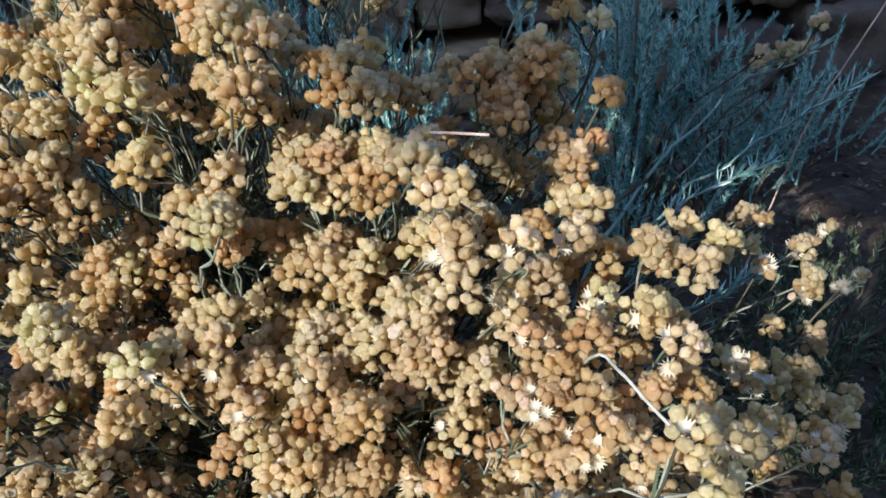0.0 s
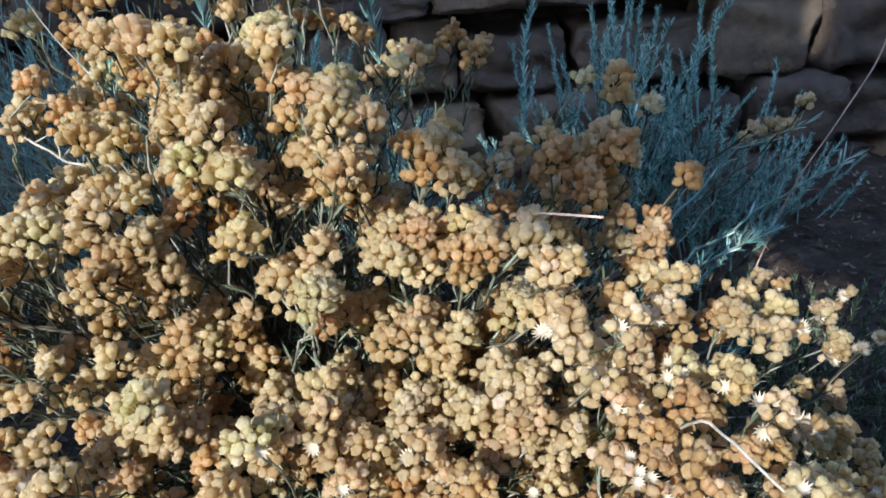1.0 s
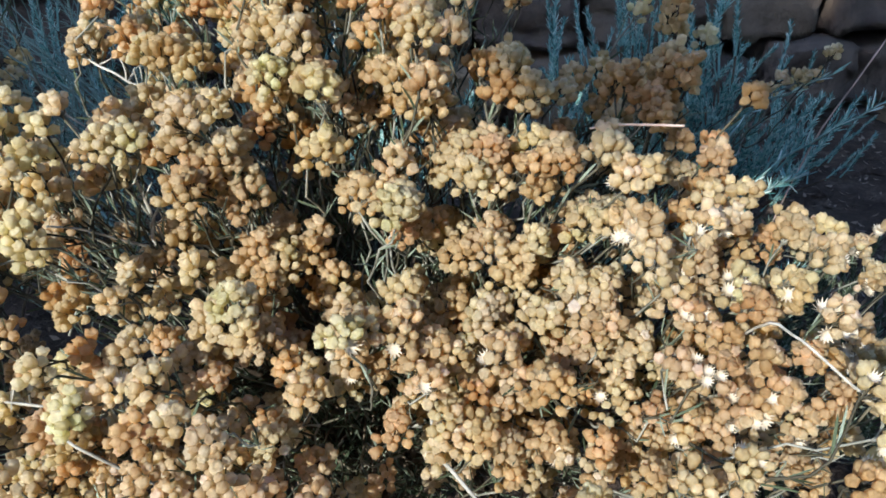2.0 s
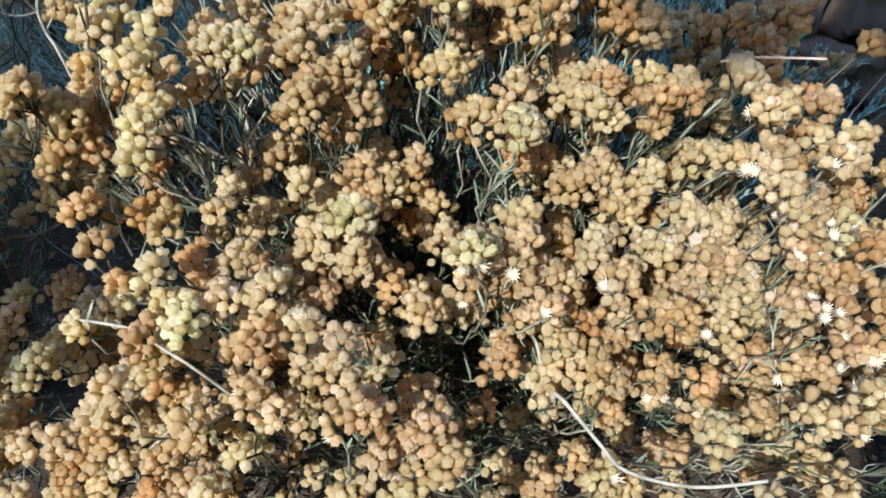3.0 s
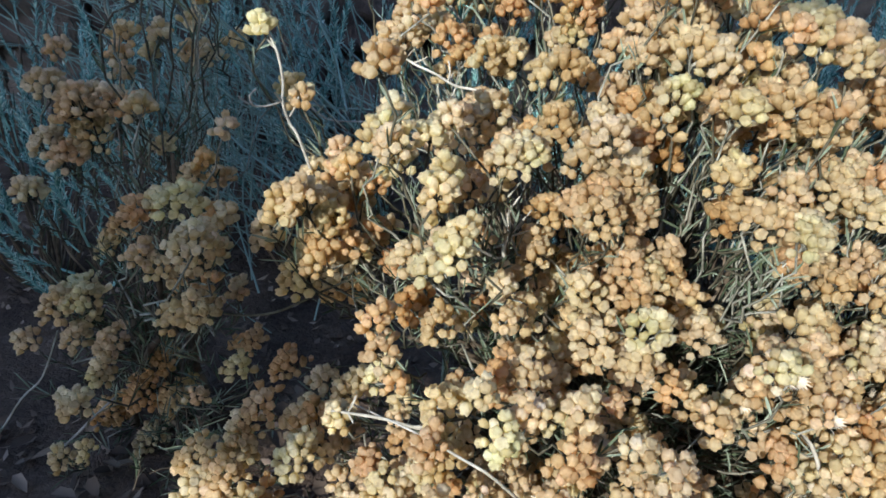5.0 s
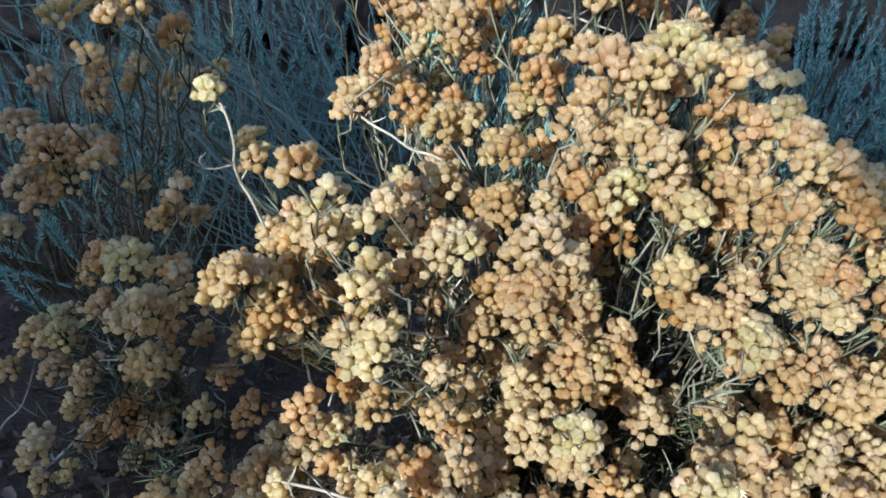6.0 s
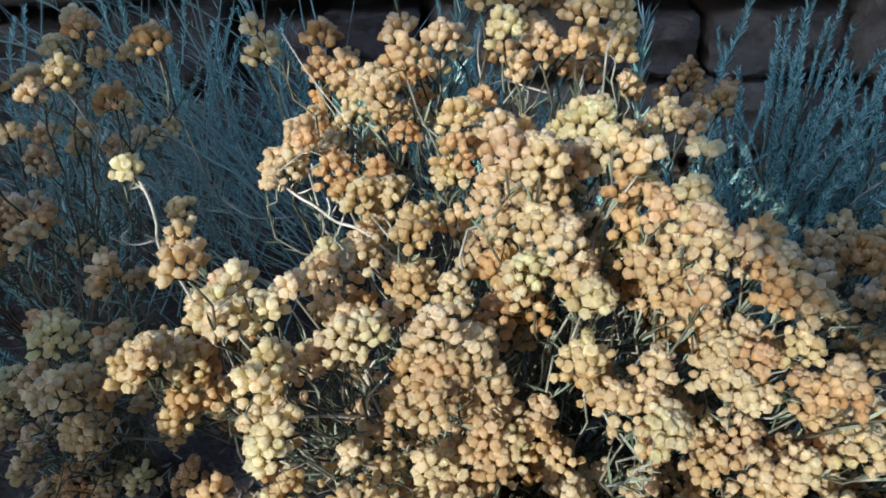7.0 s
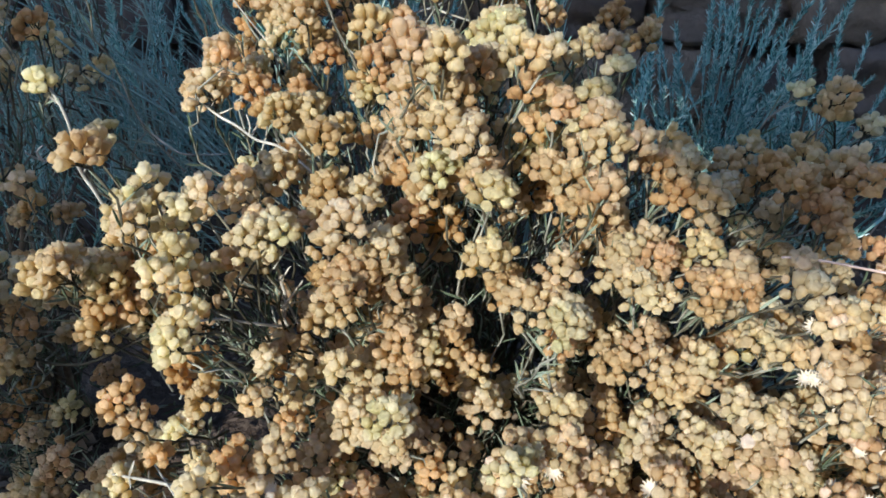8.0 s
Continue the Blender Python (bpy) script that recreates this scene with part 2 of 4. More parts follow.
def flower_stalk(bush, tip, root, radius, tint, seed, spent=0.05, leaves=6, joined=False):
    """A stem from root to a domed cluster of flower heads at tip, with its side stalks, leaves and heads."""
    rnd = random.Random(seed)
    o = Vector(bush.location)
    tip, root = Vector(tip), Vector(root)
    axis = (tip - root).normalized() * 0.8 + Vector((0, -0.45, 0.75))
    axis = (axis + Vector((rnd.uniform(-1, 1), rnd.uniform(-1, 1), rnd.uniform(-1, 1))) * 0.30).normalized()
    middle = tip - axis * radius * 0.15
    fork = middle - axis * radius * 1.7
    verts, faces = [], []
    knee = fork - axis * (fork - root).length * 0.5
    line = wobble(bend(root, knee + Vector((rnd.gauss(0, 0.020), rnd.gauss(0, 0.020), rnd.gauss(0, 0.01))), fork, 7), 0.0045, rnd)
    tube(verts, faces, [p - o for p in line], 0.0008, 0.0006, 5)
    heads, nodes = [], []
    _, side, up = frame_of(axis)
    lobes, phase = rnd.choice((2, 3, 3, 4)), rnd.uniform(0, 6.28)
    wide, narrow = rnd.uniform(1.0, 1.2), rnd.uniform(0.78, 0.95)
    for k in range(5):
        a = 1.2566 * k + phase
        nodes.append(fork + axis * radius * 0.55 + (side * math.cos(a) + up * math.sin(a)) * radius * 0.3)
        tube(verts, faces, [p - o for p in bend(fork, fork + axis * radius * 0.35, nodes[-1], 2)], 0.0006, 0.0005, 3)
    n = max(7, round(1.14 * (radius / (HEAD_SIZE * 0.5)) ** 2))
    for k in range(n):
        a = 2.39996 * k + rnd.uniform(-0.25, 0.25)
        u = math.sqrt((k + 0.5) / n)
        rho = radius * u * (1 + 0.17 * math.sin(lobes * a + phase))
        lift = radius * (0.22 - 1.0 * u * u + 0.16 * math.cos(lobes * a + phase) * u + rnd.uniform(-0.14, 0.14))
        top = middle + (side * math.cos(a) * wide + up * math.sin(a) * narrow) * rho + axis * lift
        way = ((top - fork).normalized() + Vector((rnd.uniform(-1, 1), rnd.uniform(-1, 1), rnd.uniform(-1, 1))) * 0.22).normalized()
        old = rnd.random() < spent and not joined
        s = HEAD_SIZE * rnd.uniform(0.76, 1.14) * (1.3 if old else 1.0)
        base = top - way * s * 1.1
        near = min(nodes, key=lambda q: (q - base).length)
        tube(verts, faces, [p - o for p in (near, (near + base) / 2 + axis * 0.0005, base)], 0.0004, 0.0003, 3)
        me = rnd.choice(SPENTS) if old else rnd.choice(HEADS)
        heads.append((me, base - o, way, s))
    stem = part("flower_stem", mesh_of("flower_stem", verts, faces, STEM), bush)
    if leaves:
        lv, lf = [], []
        for k in range(leaves):
            t = rnd.uniform(0.1, 0.92)
            i = min(int(t * 7), 6)
            p = line[i].lerp(line[i + 1], t * 7 - i) - o
            way = (line[i + 1] - line[i]).normalized() + Vector((rnd.uniform(-1, 1), rnd.uniform(-1, 1), rnd.uniform(-0.4, 1))) * 0.9
            needle(lv, lf, p, way, rnd.uniform(0.008, 0.020), rnd.uniform(0.0010, 0.0017), rnd)
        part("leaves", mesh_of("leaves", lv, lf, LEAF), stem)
    if joined:
        hv, hf = [], []
        for me, base, way, s in heads:
            m, k = turned(base, way, s, rnd), len(hv)
            hv.extend(m @ v.co for v in me.vertices)
            hf.extend(tuple(k + i for i in f.vertices) for f in me.polygons)
        tagged(part("flower_corymb", mesh_of("flower_corymb", hv, hf, FLOWER_JOINED), stem), kind="stuff").color = tint
    else:
        for me, base, way, s in heads:
            part("flower_head", me, stem, turned(base, way, s, rnd)).color = tint


def leafy_shoot_mesh(seed, length, count, leaf, material, name="shoot"):
    """An upright stem set all round with narrow leaves, root at the origin, along z."""
    rnd = random.Random(seed)
    verts, faces = [], []
    top = Vector((rnd.uniform(-0.15, 0.15) * length, rnd.uniform(-0.15, 0.15) * length, length))
    line = wobble(bend(Vector((0, 0, 0)), Vector((0, 0, length * 0.6)), top, 6), 0.002, rnd)
    tube(verts, faces, line, 0.0016, 0.0007, 4)
    for k in range(count):
        t = 0.15 + 0.85 * k / count
        i = min(int(t * 6), 5)
        p = line[i].lerp(line[i + 1], t * 6 - i)
        a = 2.39996 * k
        way = Vector((math.cos(a), math.sin(a), rnd.uniform(0.9, 2.8)))
        needle(verts, faces, p, way, leaf * rnd.uniform(0.5, 1.1) * (1.0 - 0.35 * t), 0.0013, rnd, 0.3)
    return mesh_of(name, verts, faces, material)


# ---- ground ----
def ground_height(x, y):
    return 0.018 * noise.noise(Vector((x * 2.2, y * 2.2, 0))) + 0.007 * noise.noise(Vector((x * 13, y * 13, 4))) + 0.003 * noise.noise(Vector((x * 45, y * 45, 9)))


def ground():
    near = [i * 0.02 for i in range(-60, 90)]
    xs = [-60, -20, -8, -4, -2.5, -1.8, -1.4] + near + [2.0, 2.6, 4, 8, 20, 60]
    ys = [-60, -20, -8, -4, -2, -1.5] + near + [2.0, 2.6, 4, 8, 20, 60]
    verts = [(x, y, ground_height(x, y) if abs(x) < 3 and abs(y) < 3 else 0.0) for y in ys for x in xs]
    w = len(xs)
    faces = [(j * w + i, j * w + i + 1, (j + 1) * w + i + 1, (j + 1) * w + i) for j in range(len(ys) - 1) for i in range(w - 1)]
    tagged(new("ground", mesh_of("ground", verts, faces, SOIL)), "dry brown soil strewn with leaf litter", "ground", kind="structure")


ground()


def pebbles():
    rnd = random.Random(15)
    verts, faces = [], []
    for _ in range(3600):
        x, y = rnd.uniform(-0.85, 0.85), rnd.uniform(0.1, 1.1)
        r = 0.0015 + 0.011 * rnd.random() ** 3
        p, k = Vector((x, y, ground_height(x, y) + r * 0.2)), len(verts)
        for u, v, w in ((0, 0, 0.75), (1, 0, 0), (0.3, 0.9, 0.1), (-0.8, 0.5, 0), (-0.7, -0.6, 0.1), (0.4, -0.9, 0)):
            verts.append(p + Vector((u * rnd.uniform(0.7, 1.2), v * rnd.uniform(0.7, 1.2), w)) * r)
        faces.extend((k, k + 1 + i, k + 1 + (i + 1) % 5) for i in range(5))
    tagged(new("pebble_scatter", mesh_of("pebble_scatter", verts, faces, SOIL)), "small brown clods and pebbles scattered on the soil", "pebbles", kind="stuff")


pebbles()


def litter():
    rnd = random.Random(5)
    verts, faces = [], []
    for _ in range(9000):
        x, y = rnd.uniform(-0.95, 0.95), rnd.uniform(0.1, 1.15)
        z = ground_height(x, y) + rnd.uniform(0.001, 0.008)
        a, l, w = rnd.uniform(0, 6.28), rnd.uniform(0.002, 0.008), rnd.uniform(0.001, 0.0035)
        d, s = Vector((math.cos(a), math.sin(a), rnd.uniform(-0.25, 0.25))), Vector((-math.sin(a), math.cos(a), rnd.uniform(-0.5, 0.5)))
        p, k = Vector((x, y, z)), len(verts)
        verts.extend((p - d * l, p - s * w + d * l * 0.1, p + d * l + Vector((0, 0, 0.003)), p + s * w, p + Vector((0, 0, 0.3 * w))))
        faces.extend(((k, k + 1, k + 4), (k + 1, k + 2, k + 4), (k + 2, k + 3, k + 4), (k + 3, k, k + 4)))
    for _ in range(420):
        x, y = rnd.uniform(-0.75, -0.28), rnd.uniform(0.2, 0.62)
        z = ground_height(x, y) + rnd.uniform(0.004, 0.012)
        a, l, w = rnd.uniform(0, 6.28), rnd.uniform(0.005, 0.014), rnd.uniform(0.003, 0.007)
        d, s = Vector((math.cos(a), math.sin(a), rnd.uniform(-0.4, 0.4))), Vector((-math.sin(a), math.cos(a), rnd.uniform(-0.6, 0.6)))
        p, k, up = Vector((x, y, z)), len(verts), Vector((0, 0, rnd.uniform(0.3, 1.2) * w))
        for u, v in ((-1, 0), (-0.5, 0.7), (0.3, 0.95), (1, 0.1), (0.4, -0.85), (-0.5, -0.75)):
            verts.append(p + d * l * u * rnd.uniform(0.8, 1.1) + s * w * v + up * abs(v))
        verts.append(p)
        faces.extend((k + i, k + (i + 1) % 6, k + 6) for i in range(6))
    tagged(new("leaf_litter", mesh_of("leaf_litter", verts, faces, LITTER)), "dry brown leaf litter on the soil", "leaf litter", kind="stuff")


litter()


# ---- dry stone wall ----
def stone_mesh(seed):
    rnd = random.Random(seed)
    bm = bmesh.new()
    bmesh.ops.create_cube(bm, size=1.0)
    bmesh.ops.subdivide_edges(bm, edges=bm.edges[:], cuts=8, use_grid_fill=True)
    off = Vector((rnd.uniform(0, 50), rnd.uniform(0, 50), 0))
    for v in bm.verts:
        p = v.co.copy()
        r = p.length
        v.co = p * (1 - 0.12 * max(0.0, r - 0.60)) + Vector([noise.noise(p * 2.3 + off + Vector((7 * i, 0, 0))) for i in range(3)]) * 0.10 + Vector([noise.noise(p * 6.0 + off + Vector((3 * i, 9, 0))) for i in range(3)]) * 0.05 + Vector([noise.noise(p * 15.0 + off + Vector((5 * i, 2, 0))) for i in range(3)]) * 0.022
    me = bpy.data.meshes.new("stone")
    bm.to_mesh(me)
    bm.free()
    me.materials.append(STONE)
    me.polygons.foreach_set("use_smooth", [True] * len(me.polygons))
    return me


def stone_wall():
    rnd = random.Random(21)
    wall = thing("wall_north", (0.2, 1.34, 0), "dry stone wall of rough brown blocks", "wall", kind="structure")
    core = bmesh.new()
    bmesh.ops.create_cube(core, size=1.0, matrix=Matrix.Translation((0.0, 0.10, 0.42)) @ Matrix.Diagonal((3.7, 0.16, 0.9, 1)))
    me = bpy.data.meshes.new("wall_core")
    core.to_mesh(me)
    core.free()
    me.materials.append(SOIL)
    part("wall_core", me, wall)
    kinds = [stone_mesh(s) for s in range(40, 48)]
    z = -0.03
    while z < 0.85:
        h = rnd.uniform(0.05, 0.12)
        x = -1.85 + rnd.uniform(-0.1, 0)
        while x < 1.85:
            w = rnd.uniform(0.08, 0.24)
            hh = h * rnd.uniform(0.78, 1.04)
            place = Matrix.Translation((x + w / 2, rnd.uniform(-0.03, 0.015), z + hh / 2)) @ Euler([rnd.uniform(-0.06, 0.06) for _ in range(3)]).to_matrix().to_4x4()
            part("stone", rnd.choice(kinds), wall, place @ Matrix.Diagonal((w * 1.02, rnd.uniform(0.2, 0.26), hh * 1.02, 1)))
            x += w + rnd.uniform(0.006, 0.03)
        z += h + 0.012


stone_wall()


# ---- unseen blocker added behind the camera to shape the low sun ----
def sun_blocker(name, boxes, label):
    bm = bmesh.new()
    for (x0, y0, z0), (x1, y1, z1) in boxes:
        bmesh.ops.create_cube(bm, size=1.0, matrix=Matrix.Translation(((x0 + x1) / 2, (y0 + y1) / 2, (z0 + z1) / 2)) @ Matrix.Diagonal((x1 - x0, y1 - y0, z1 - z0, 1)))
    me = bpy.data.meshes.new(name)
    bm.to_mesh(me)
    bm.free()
    me.materials.append(BLOCKER_SOIL)
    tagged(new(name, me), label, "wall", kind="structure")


# added out of view: box edges set by which clusters get sun or shade
sun_blocker("unseen_sun_blocker", [((-5.0, -1.6, 0), (-1.84, -1.5, 2.5)), ((-1.84, -1.6, 1.385), (-1.652, -1.5, 1.495)), ((-1.84, -1.6, 1.495), (-1.735, -1.5, 1.64)), ((-1.055, -1.6, 0), (3.0, -1.5, 2.5)), ((-1.84, -1.6, 1.76), (-1.73, -1.5, 2.5)),
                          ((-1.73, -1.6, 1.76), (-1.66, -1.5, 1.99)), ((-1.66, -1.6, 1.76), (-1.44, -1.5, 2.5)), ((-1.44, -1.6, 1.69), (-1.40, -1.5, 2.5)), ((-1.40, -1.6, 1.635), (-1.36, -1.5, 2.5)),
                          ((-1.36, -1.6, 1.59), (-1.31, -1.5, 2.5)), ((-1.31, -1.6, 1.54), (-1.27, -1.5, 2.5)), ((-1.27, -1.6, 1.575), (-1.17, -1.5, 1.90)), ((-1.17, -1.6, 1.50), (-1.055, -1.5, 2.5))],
           "unseen earth-coloured blocker added to shape the sunlight, with openings cut for it")

# ---- flowering bush ----
# flower clusters: place, radius in millimetres
MAIN_GOLD_A = [
    (-0.295, 0.439, 0.283, 11.2), (-0.287, 0.335, 0.157, 9.5), (-0.282, 0.435, 0.255, 12.9), (-0.278, 0.421, 0.315, 9.5), (-0.276, 0.349, 0.135, 10.6), (-0.272, 0.477, 0.346, 7.4),
    (-0.269, 0.335, 0.160, 9.5), (-0.269, 0.422, 0.189, 8.8), (-0.266, 0.400, 0.283, 9.6), (-0.265, 0.335, 0.107, 9.5), (-0.262, 0.417, 0.310, 9.9), (-0.261, 0.444, 0.256, 12.3),
    (-0.258, 0.405, 0.190, 9.5), (-0.252, 0.473, 0.317, 7.2), (-0.251, 0.341, 0.170, 12.4), (-0.250, 0.335, 0.151, 9.5), (-0.246, 0.418, 0.280, 10.3), (-0.238, 0.335, 0.108, 9.5),
    (-0.238, 0.451, 0.308, 11.4), (-0.234, 0.325, 0.188, 10.6), (-0.234, 0.562, 0.437, 6.6), (-0.232, 0.360, 0.400, 9.5), (-0.223, 0.335, 0.168, 9.5), (-0.221, 0.382, 0.296, 9.5),
]
MAIN_GOLD_B = [
    (-0.220, 0.513, 0.372, 14.5), (-0.217, 0.340, 0.202, 12.6), (-0.213, 0.358, 0.305, 9.5), (-0.212, 0.335, 0.136, 9.5), (-0.211, 0.497, 0.376, 9.9), (-0.206, 0.364, 0.349, 9.5),
    (-0.206, 0.505, 0.394, 9.9), (-0.204, 0.585, 0.371, 9.5), (-0.198, 0.310, 0.176, 9.7), (-0.197, 0.297, 0.161, 9.6), (-0.197, 0.335, 0.100, 9.5), (-0.195, 0.479, 0.323, 12.3),
    (-0.195, 0.567, 0.411, 10.3), (-0.191, 0.313, 0.193, 9.6), (-0.191, 0.454, 0.308, 9.5), (-0.190, 0.395, 0.244, 7.8), (-0.188, 0.533, 0.375, 9.5), (-0.183, 0.553, 0.413, 9.5),
    (-0.176, 0.375, 0.350, 10.6), (-0.173, 0.384, 0.351, 10.6), (-0.173, 0.468, 0.340, 9.3), (-0.171, 0.325, 0.263, 11.4), (-0.171, 0.443, 0.352, 10.8), (-0.170, 0.381, 0.280, 10),
]
MAIN_GOLD_C = [
    (-0.170, 0.556, 0.405, 13.6), (-0.165, 0.530, 0.415, 9.5), (-0.164, 0.285, 0.221, 9.5), (-0.160, 0.370, 0.267, 11.1), (-0.160, 0.504, 0.415, 11.3), (-0.159, 0.476, 0.365, 9.1),
    (-0.155, 0.472, 0.372, 11.4), (-0.154, 0.295, 0.267, 9.7), (-0.153, 0.399, 0.291, 9.9), (-0.152, 0.348, 0.239, 11.5), (-0.152, 0.393, 0.288, 9.6), (-0.150, 0.540, 0.440, 9.5),
    (-0.146, 0.490, 0.441, 10.2), (-0.143, 0.409, 0.355, 12.3), (-0.142, 0.403, 0.386, 9.5), (-0.141, 0.440, 0.373, 11.7), (-0.140, 0.575, 0.470, 9.5), (-0.139, 0.373, 0.351, 11.2),
    (-0.137, 0.346, 0.333, 10.7), (-0.137, 0.380, 0.322, 10.5), (-0.134, 0.359, 0.336, 11.7), (-0.134, 0.361, 0.364, 10.7), (-0.132, 0.568, 0.375, 9.5), (-0.129, 0.372, 0.273, 10.6),
]
MAIN_GOLD_D = [
    (-0.128, 0.277, 0.209, 7.3), (-0.126, 0.397, 0.357, 9.4), (-0.124, 0.260, 0.261, 8.5), (-0.124, 0.515, 0.443, 9.5), (-0.121, 0.257, 0.240, 7.5), (-0.120, 0.472, 0.383, 9.5),
    (-0.119, 0.365, 0.343, 10.2), (-0.116, 0.376, 0.343, 10.5), (-0.116, 0.528, 0.435, 9.5), (-0.114, 0.335, 0.258, 12), (-0.114, 0.370, 0.334, 11.6), (-0.113, 0.272, 0.217, 9.5),
    (-0.111, 0.372, 0.253, 12), (-0.110, 0.424, 0.364, 11), (-0.109, 0.369, 0.320, 11.7), (-0.109, 0.371, 0.290, 11.1), (-0.105, 0.363, 0.275, 10), (-0.105, 0.403, 0.388, 9.5),
    (-0.104, 0.390, 0.432, 9.1), (-0.103, 0.422, 0.404, 9.9), (-0.102, 0.386, 0.290, 11.2), (-0.101, 0.448, 0.418, 9.5), (-0.100, 0.525, 0.460, 9.5), (-0.099, 0.362, 0.232, 12.4),
]
MAIN_GOLD_E = [
    (-0.099, 0.370, 0.283, 13.5), (-0.097, 0.264, 0.176, 9.5), (-0.095, 0.409, 0.399, 9.5), (-0.093, 0.392, 0.428, 8.9), (-0.092, 0.400, 0.417, 9.6), (-0.089, 0.254, 0.198, 10.4),
    (-0.089, 0.386, 0.429, 9.3), (-0.088, 0.386, 0.399, 10.6), (-0.087, 0.258, 0.219, 10.2), (-0.087, 0.317, 0.242, 9.5), (-0.086, 0.298, 0.250, 10.2), (-0.085, 0.400, 0.405, 10.3),
    (-0.080, 0.249, 0.207, 9.5), (-0.080, 0.390, 0.287, 9.5), (-0.080, 0.560, 0.480, 9.5), (-0.077, 0.390, 0.391, 8.8), (-0.076, 0.408, 0.414, 9.5), (-0.074, 0.500, 0.443, 11.6),
    (-0.070, 0.361, 0.256, 11.9), (-0.070, 0.383, 0.375, 10.4), (-0.068, 0.292, 0.284, 9.3), (-0.065, 0.313, 0.252, 9.5), (-0.064, 0.370, 0.252, 10.4), (-0.064, 0.423, 0.412, 9.3),
]
MAIN_GOLD_F = [
    (-0.060, 0.306, 0.277, 11.9), (-0.060, 0.456, 0.418, 11.1), (-0.055, 0.330, 0.233, 9.5), (-0.055, 0.358, 0.323, 10.5), (-0.055, 0.453, 0.423, 9.1), (-0.050, 0.515, 0.455, 9.5),
    (-0.048, 0.324, 0.248, 9.7), (-0.048, 0.396, 0.423, 7.6), (-0.045, 0.470, 0.468, 9.5), (-0.043, 0.415, 0.367, 9.8), (-0.042, 0.311, 0.270, 9.2), (-0.042, 0.359, 0.321, 10.7),
    (-0.040, 0.313, 0.277, 9.1), (-0.040, 0.341, 0.323, 9.7), (-0.038, 0.397, 0.371, 9.8), (-0.037, 0.323, 0.284, 10.9), (-0.036, 0.367, 0.334, 9.5), (-0.034, 0.314, 0.256, 11.6),
    (-0.034, 0.338, 0.321, 10.2), (-0.031, 0.385, 0.369, 10.7), (-0.030, 0.362, 0.302, 9.6), (-0.030, 0.500, 0.440, 9.5), (-0.029, 0.296, 0.250, 9.1), (-0.027, 0.320, 0.249, 11.3),
]
MAIN_GOLD_G = [
    (-0.026, 0.293, 0.208, 9.5), (-0.025, 0.291, 0.233, 8.7), (-0.024, 0.364, 0.397, 10.1), (-0.023, 0.375, 0.360, 9.5), (-0.022, 0.315, 0.256, 10), (-0.021, 0.422, 0.379, 9.5),
    (-0.019, 0.367, 0.372, 9.1), (-0.017, 0.385, 0.355, 7.8), (-0.015, 0.375, 0.360, 9.6), (-0.015, 0.384, 0.368, 9.1), (-0.012, 0.314, 0.249, 10.3), (-0.007, 0.290, 0.227, 9.3),
    (-0.007, 0.349, 0.287, 9.9), (-0.007, 0.371, 0.392, 8.5), (-0.006, 0.368, 0.328, 11.5), (-0.005, 0.259, 0.181, 9.5), (-0.005, 0.368, 0.285, 12.2), (-0.003, 0.395, 0.334, 12.1),
    (-0.002, 0.320, 0.266, 10.1), (-0.001, 0.357, 0.328, 10), (0.000, 0.550, 0.372, 9.5), (0.002, 0.326, 0.269, 9.8), (0.004, 0.298, 0.264, 10.6), (0.005, 0.378, 0.324, 10.8),
]
MAIN_GOLD_H = [
    (0.007, 0.337, 0.260, 9.5), (0.008, 0.343, 0.295, 9.7), (0.010, 0.311, 0.255, 10.2), (0.011, 0.361, 0.295, 11.4), (0.013, 0.318, 0.232, 11.1), (0.014, 0.389, 0.331, 11),
    (0.014, 0.535, 0.387, 11.1), (0.017, 0.339, 0.281, 9.9), (0.018, 0.282, 0.253, 10.3), (0.023, 0.387, 0.372, 10.7), (0.023, 0.563, 0.379, 9.4), (0.025, 0.322, 0.267, 10.3),
    (0.025, 0.337, 0.290, 10.5), (0.025, 0.519, 0.389, 10.6), (0.028, 0.313, 0.269, 10.5), (0.028, 0.336, 0.297, 9.6), (0.030, 0.235, 0.222, 9.5), (0.031, 0.407, 0.361, 11),
    (0.032, 0.422, 0.368, 9.5), (0.033, 0.372, 0.362, 10.5), (0.036, 0.362, 0.283, 11.1), (0.036, 0.392, 0.355, 9.6), (0.040, 0.321, 0.286, 8.9), (0.041, 0.349, 0.339, 9.1),
]
MAIN_GOLD_I = [
    (0.046, 0.307, 0.272, 10.4), (0.046, 0.309, 0.282, 12.9), (0.047, 0.360, 0.331, 9.5), (0.052, 0.307, 0.263, 11.1), (0.052, 0.351, 0.272, 9.4), (0.053, 0.305, 0.269, 10),
    (0.054, 0.291, 0.188, 10.6), (0.054, 0.345, 0.304, 9.9), (0.056, 0.311, 0.285, 12.3), (0.057, 0.336, 0.307, 10.7), (0.059, 0.333, 0.349, 8.2), (0.060, 0.367, 0.295, 12.2),
    (0.062, 0.300, 0.228, 12.5), (0.063, 0.324, 0.312, 8.3), (0.068, 0.306, 0.313, 9.3), (0.068, 0.312, 0.240, 11.1), (0.070, 0.304, 0.320, 8.7), (0.071, 0.440, 0.348, 9.5),
    (0.072, 0.312, 0.340, 8.2), (0.073, 0.311, 0.250, 10.4), (0.074, 0.342, 0.300, 8.3), (0.079, 0.241, 0.222, 10.4), (0.088, 0.309, 0.289, 10.7), (0.088, 0.396, 0.318, 9.5),
]
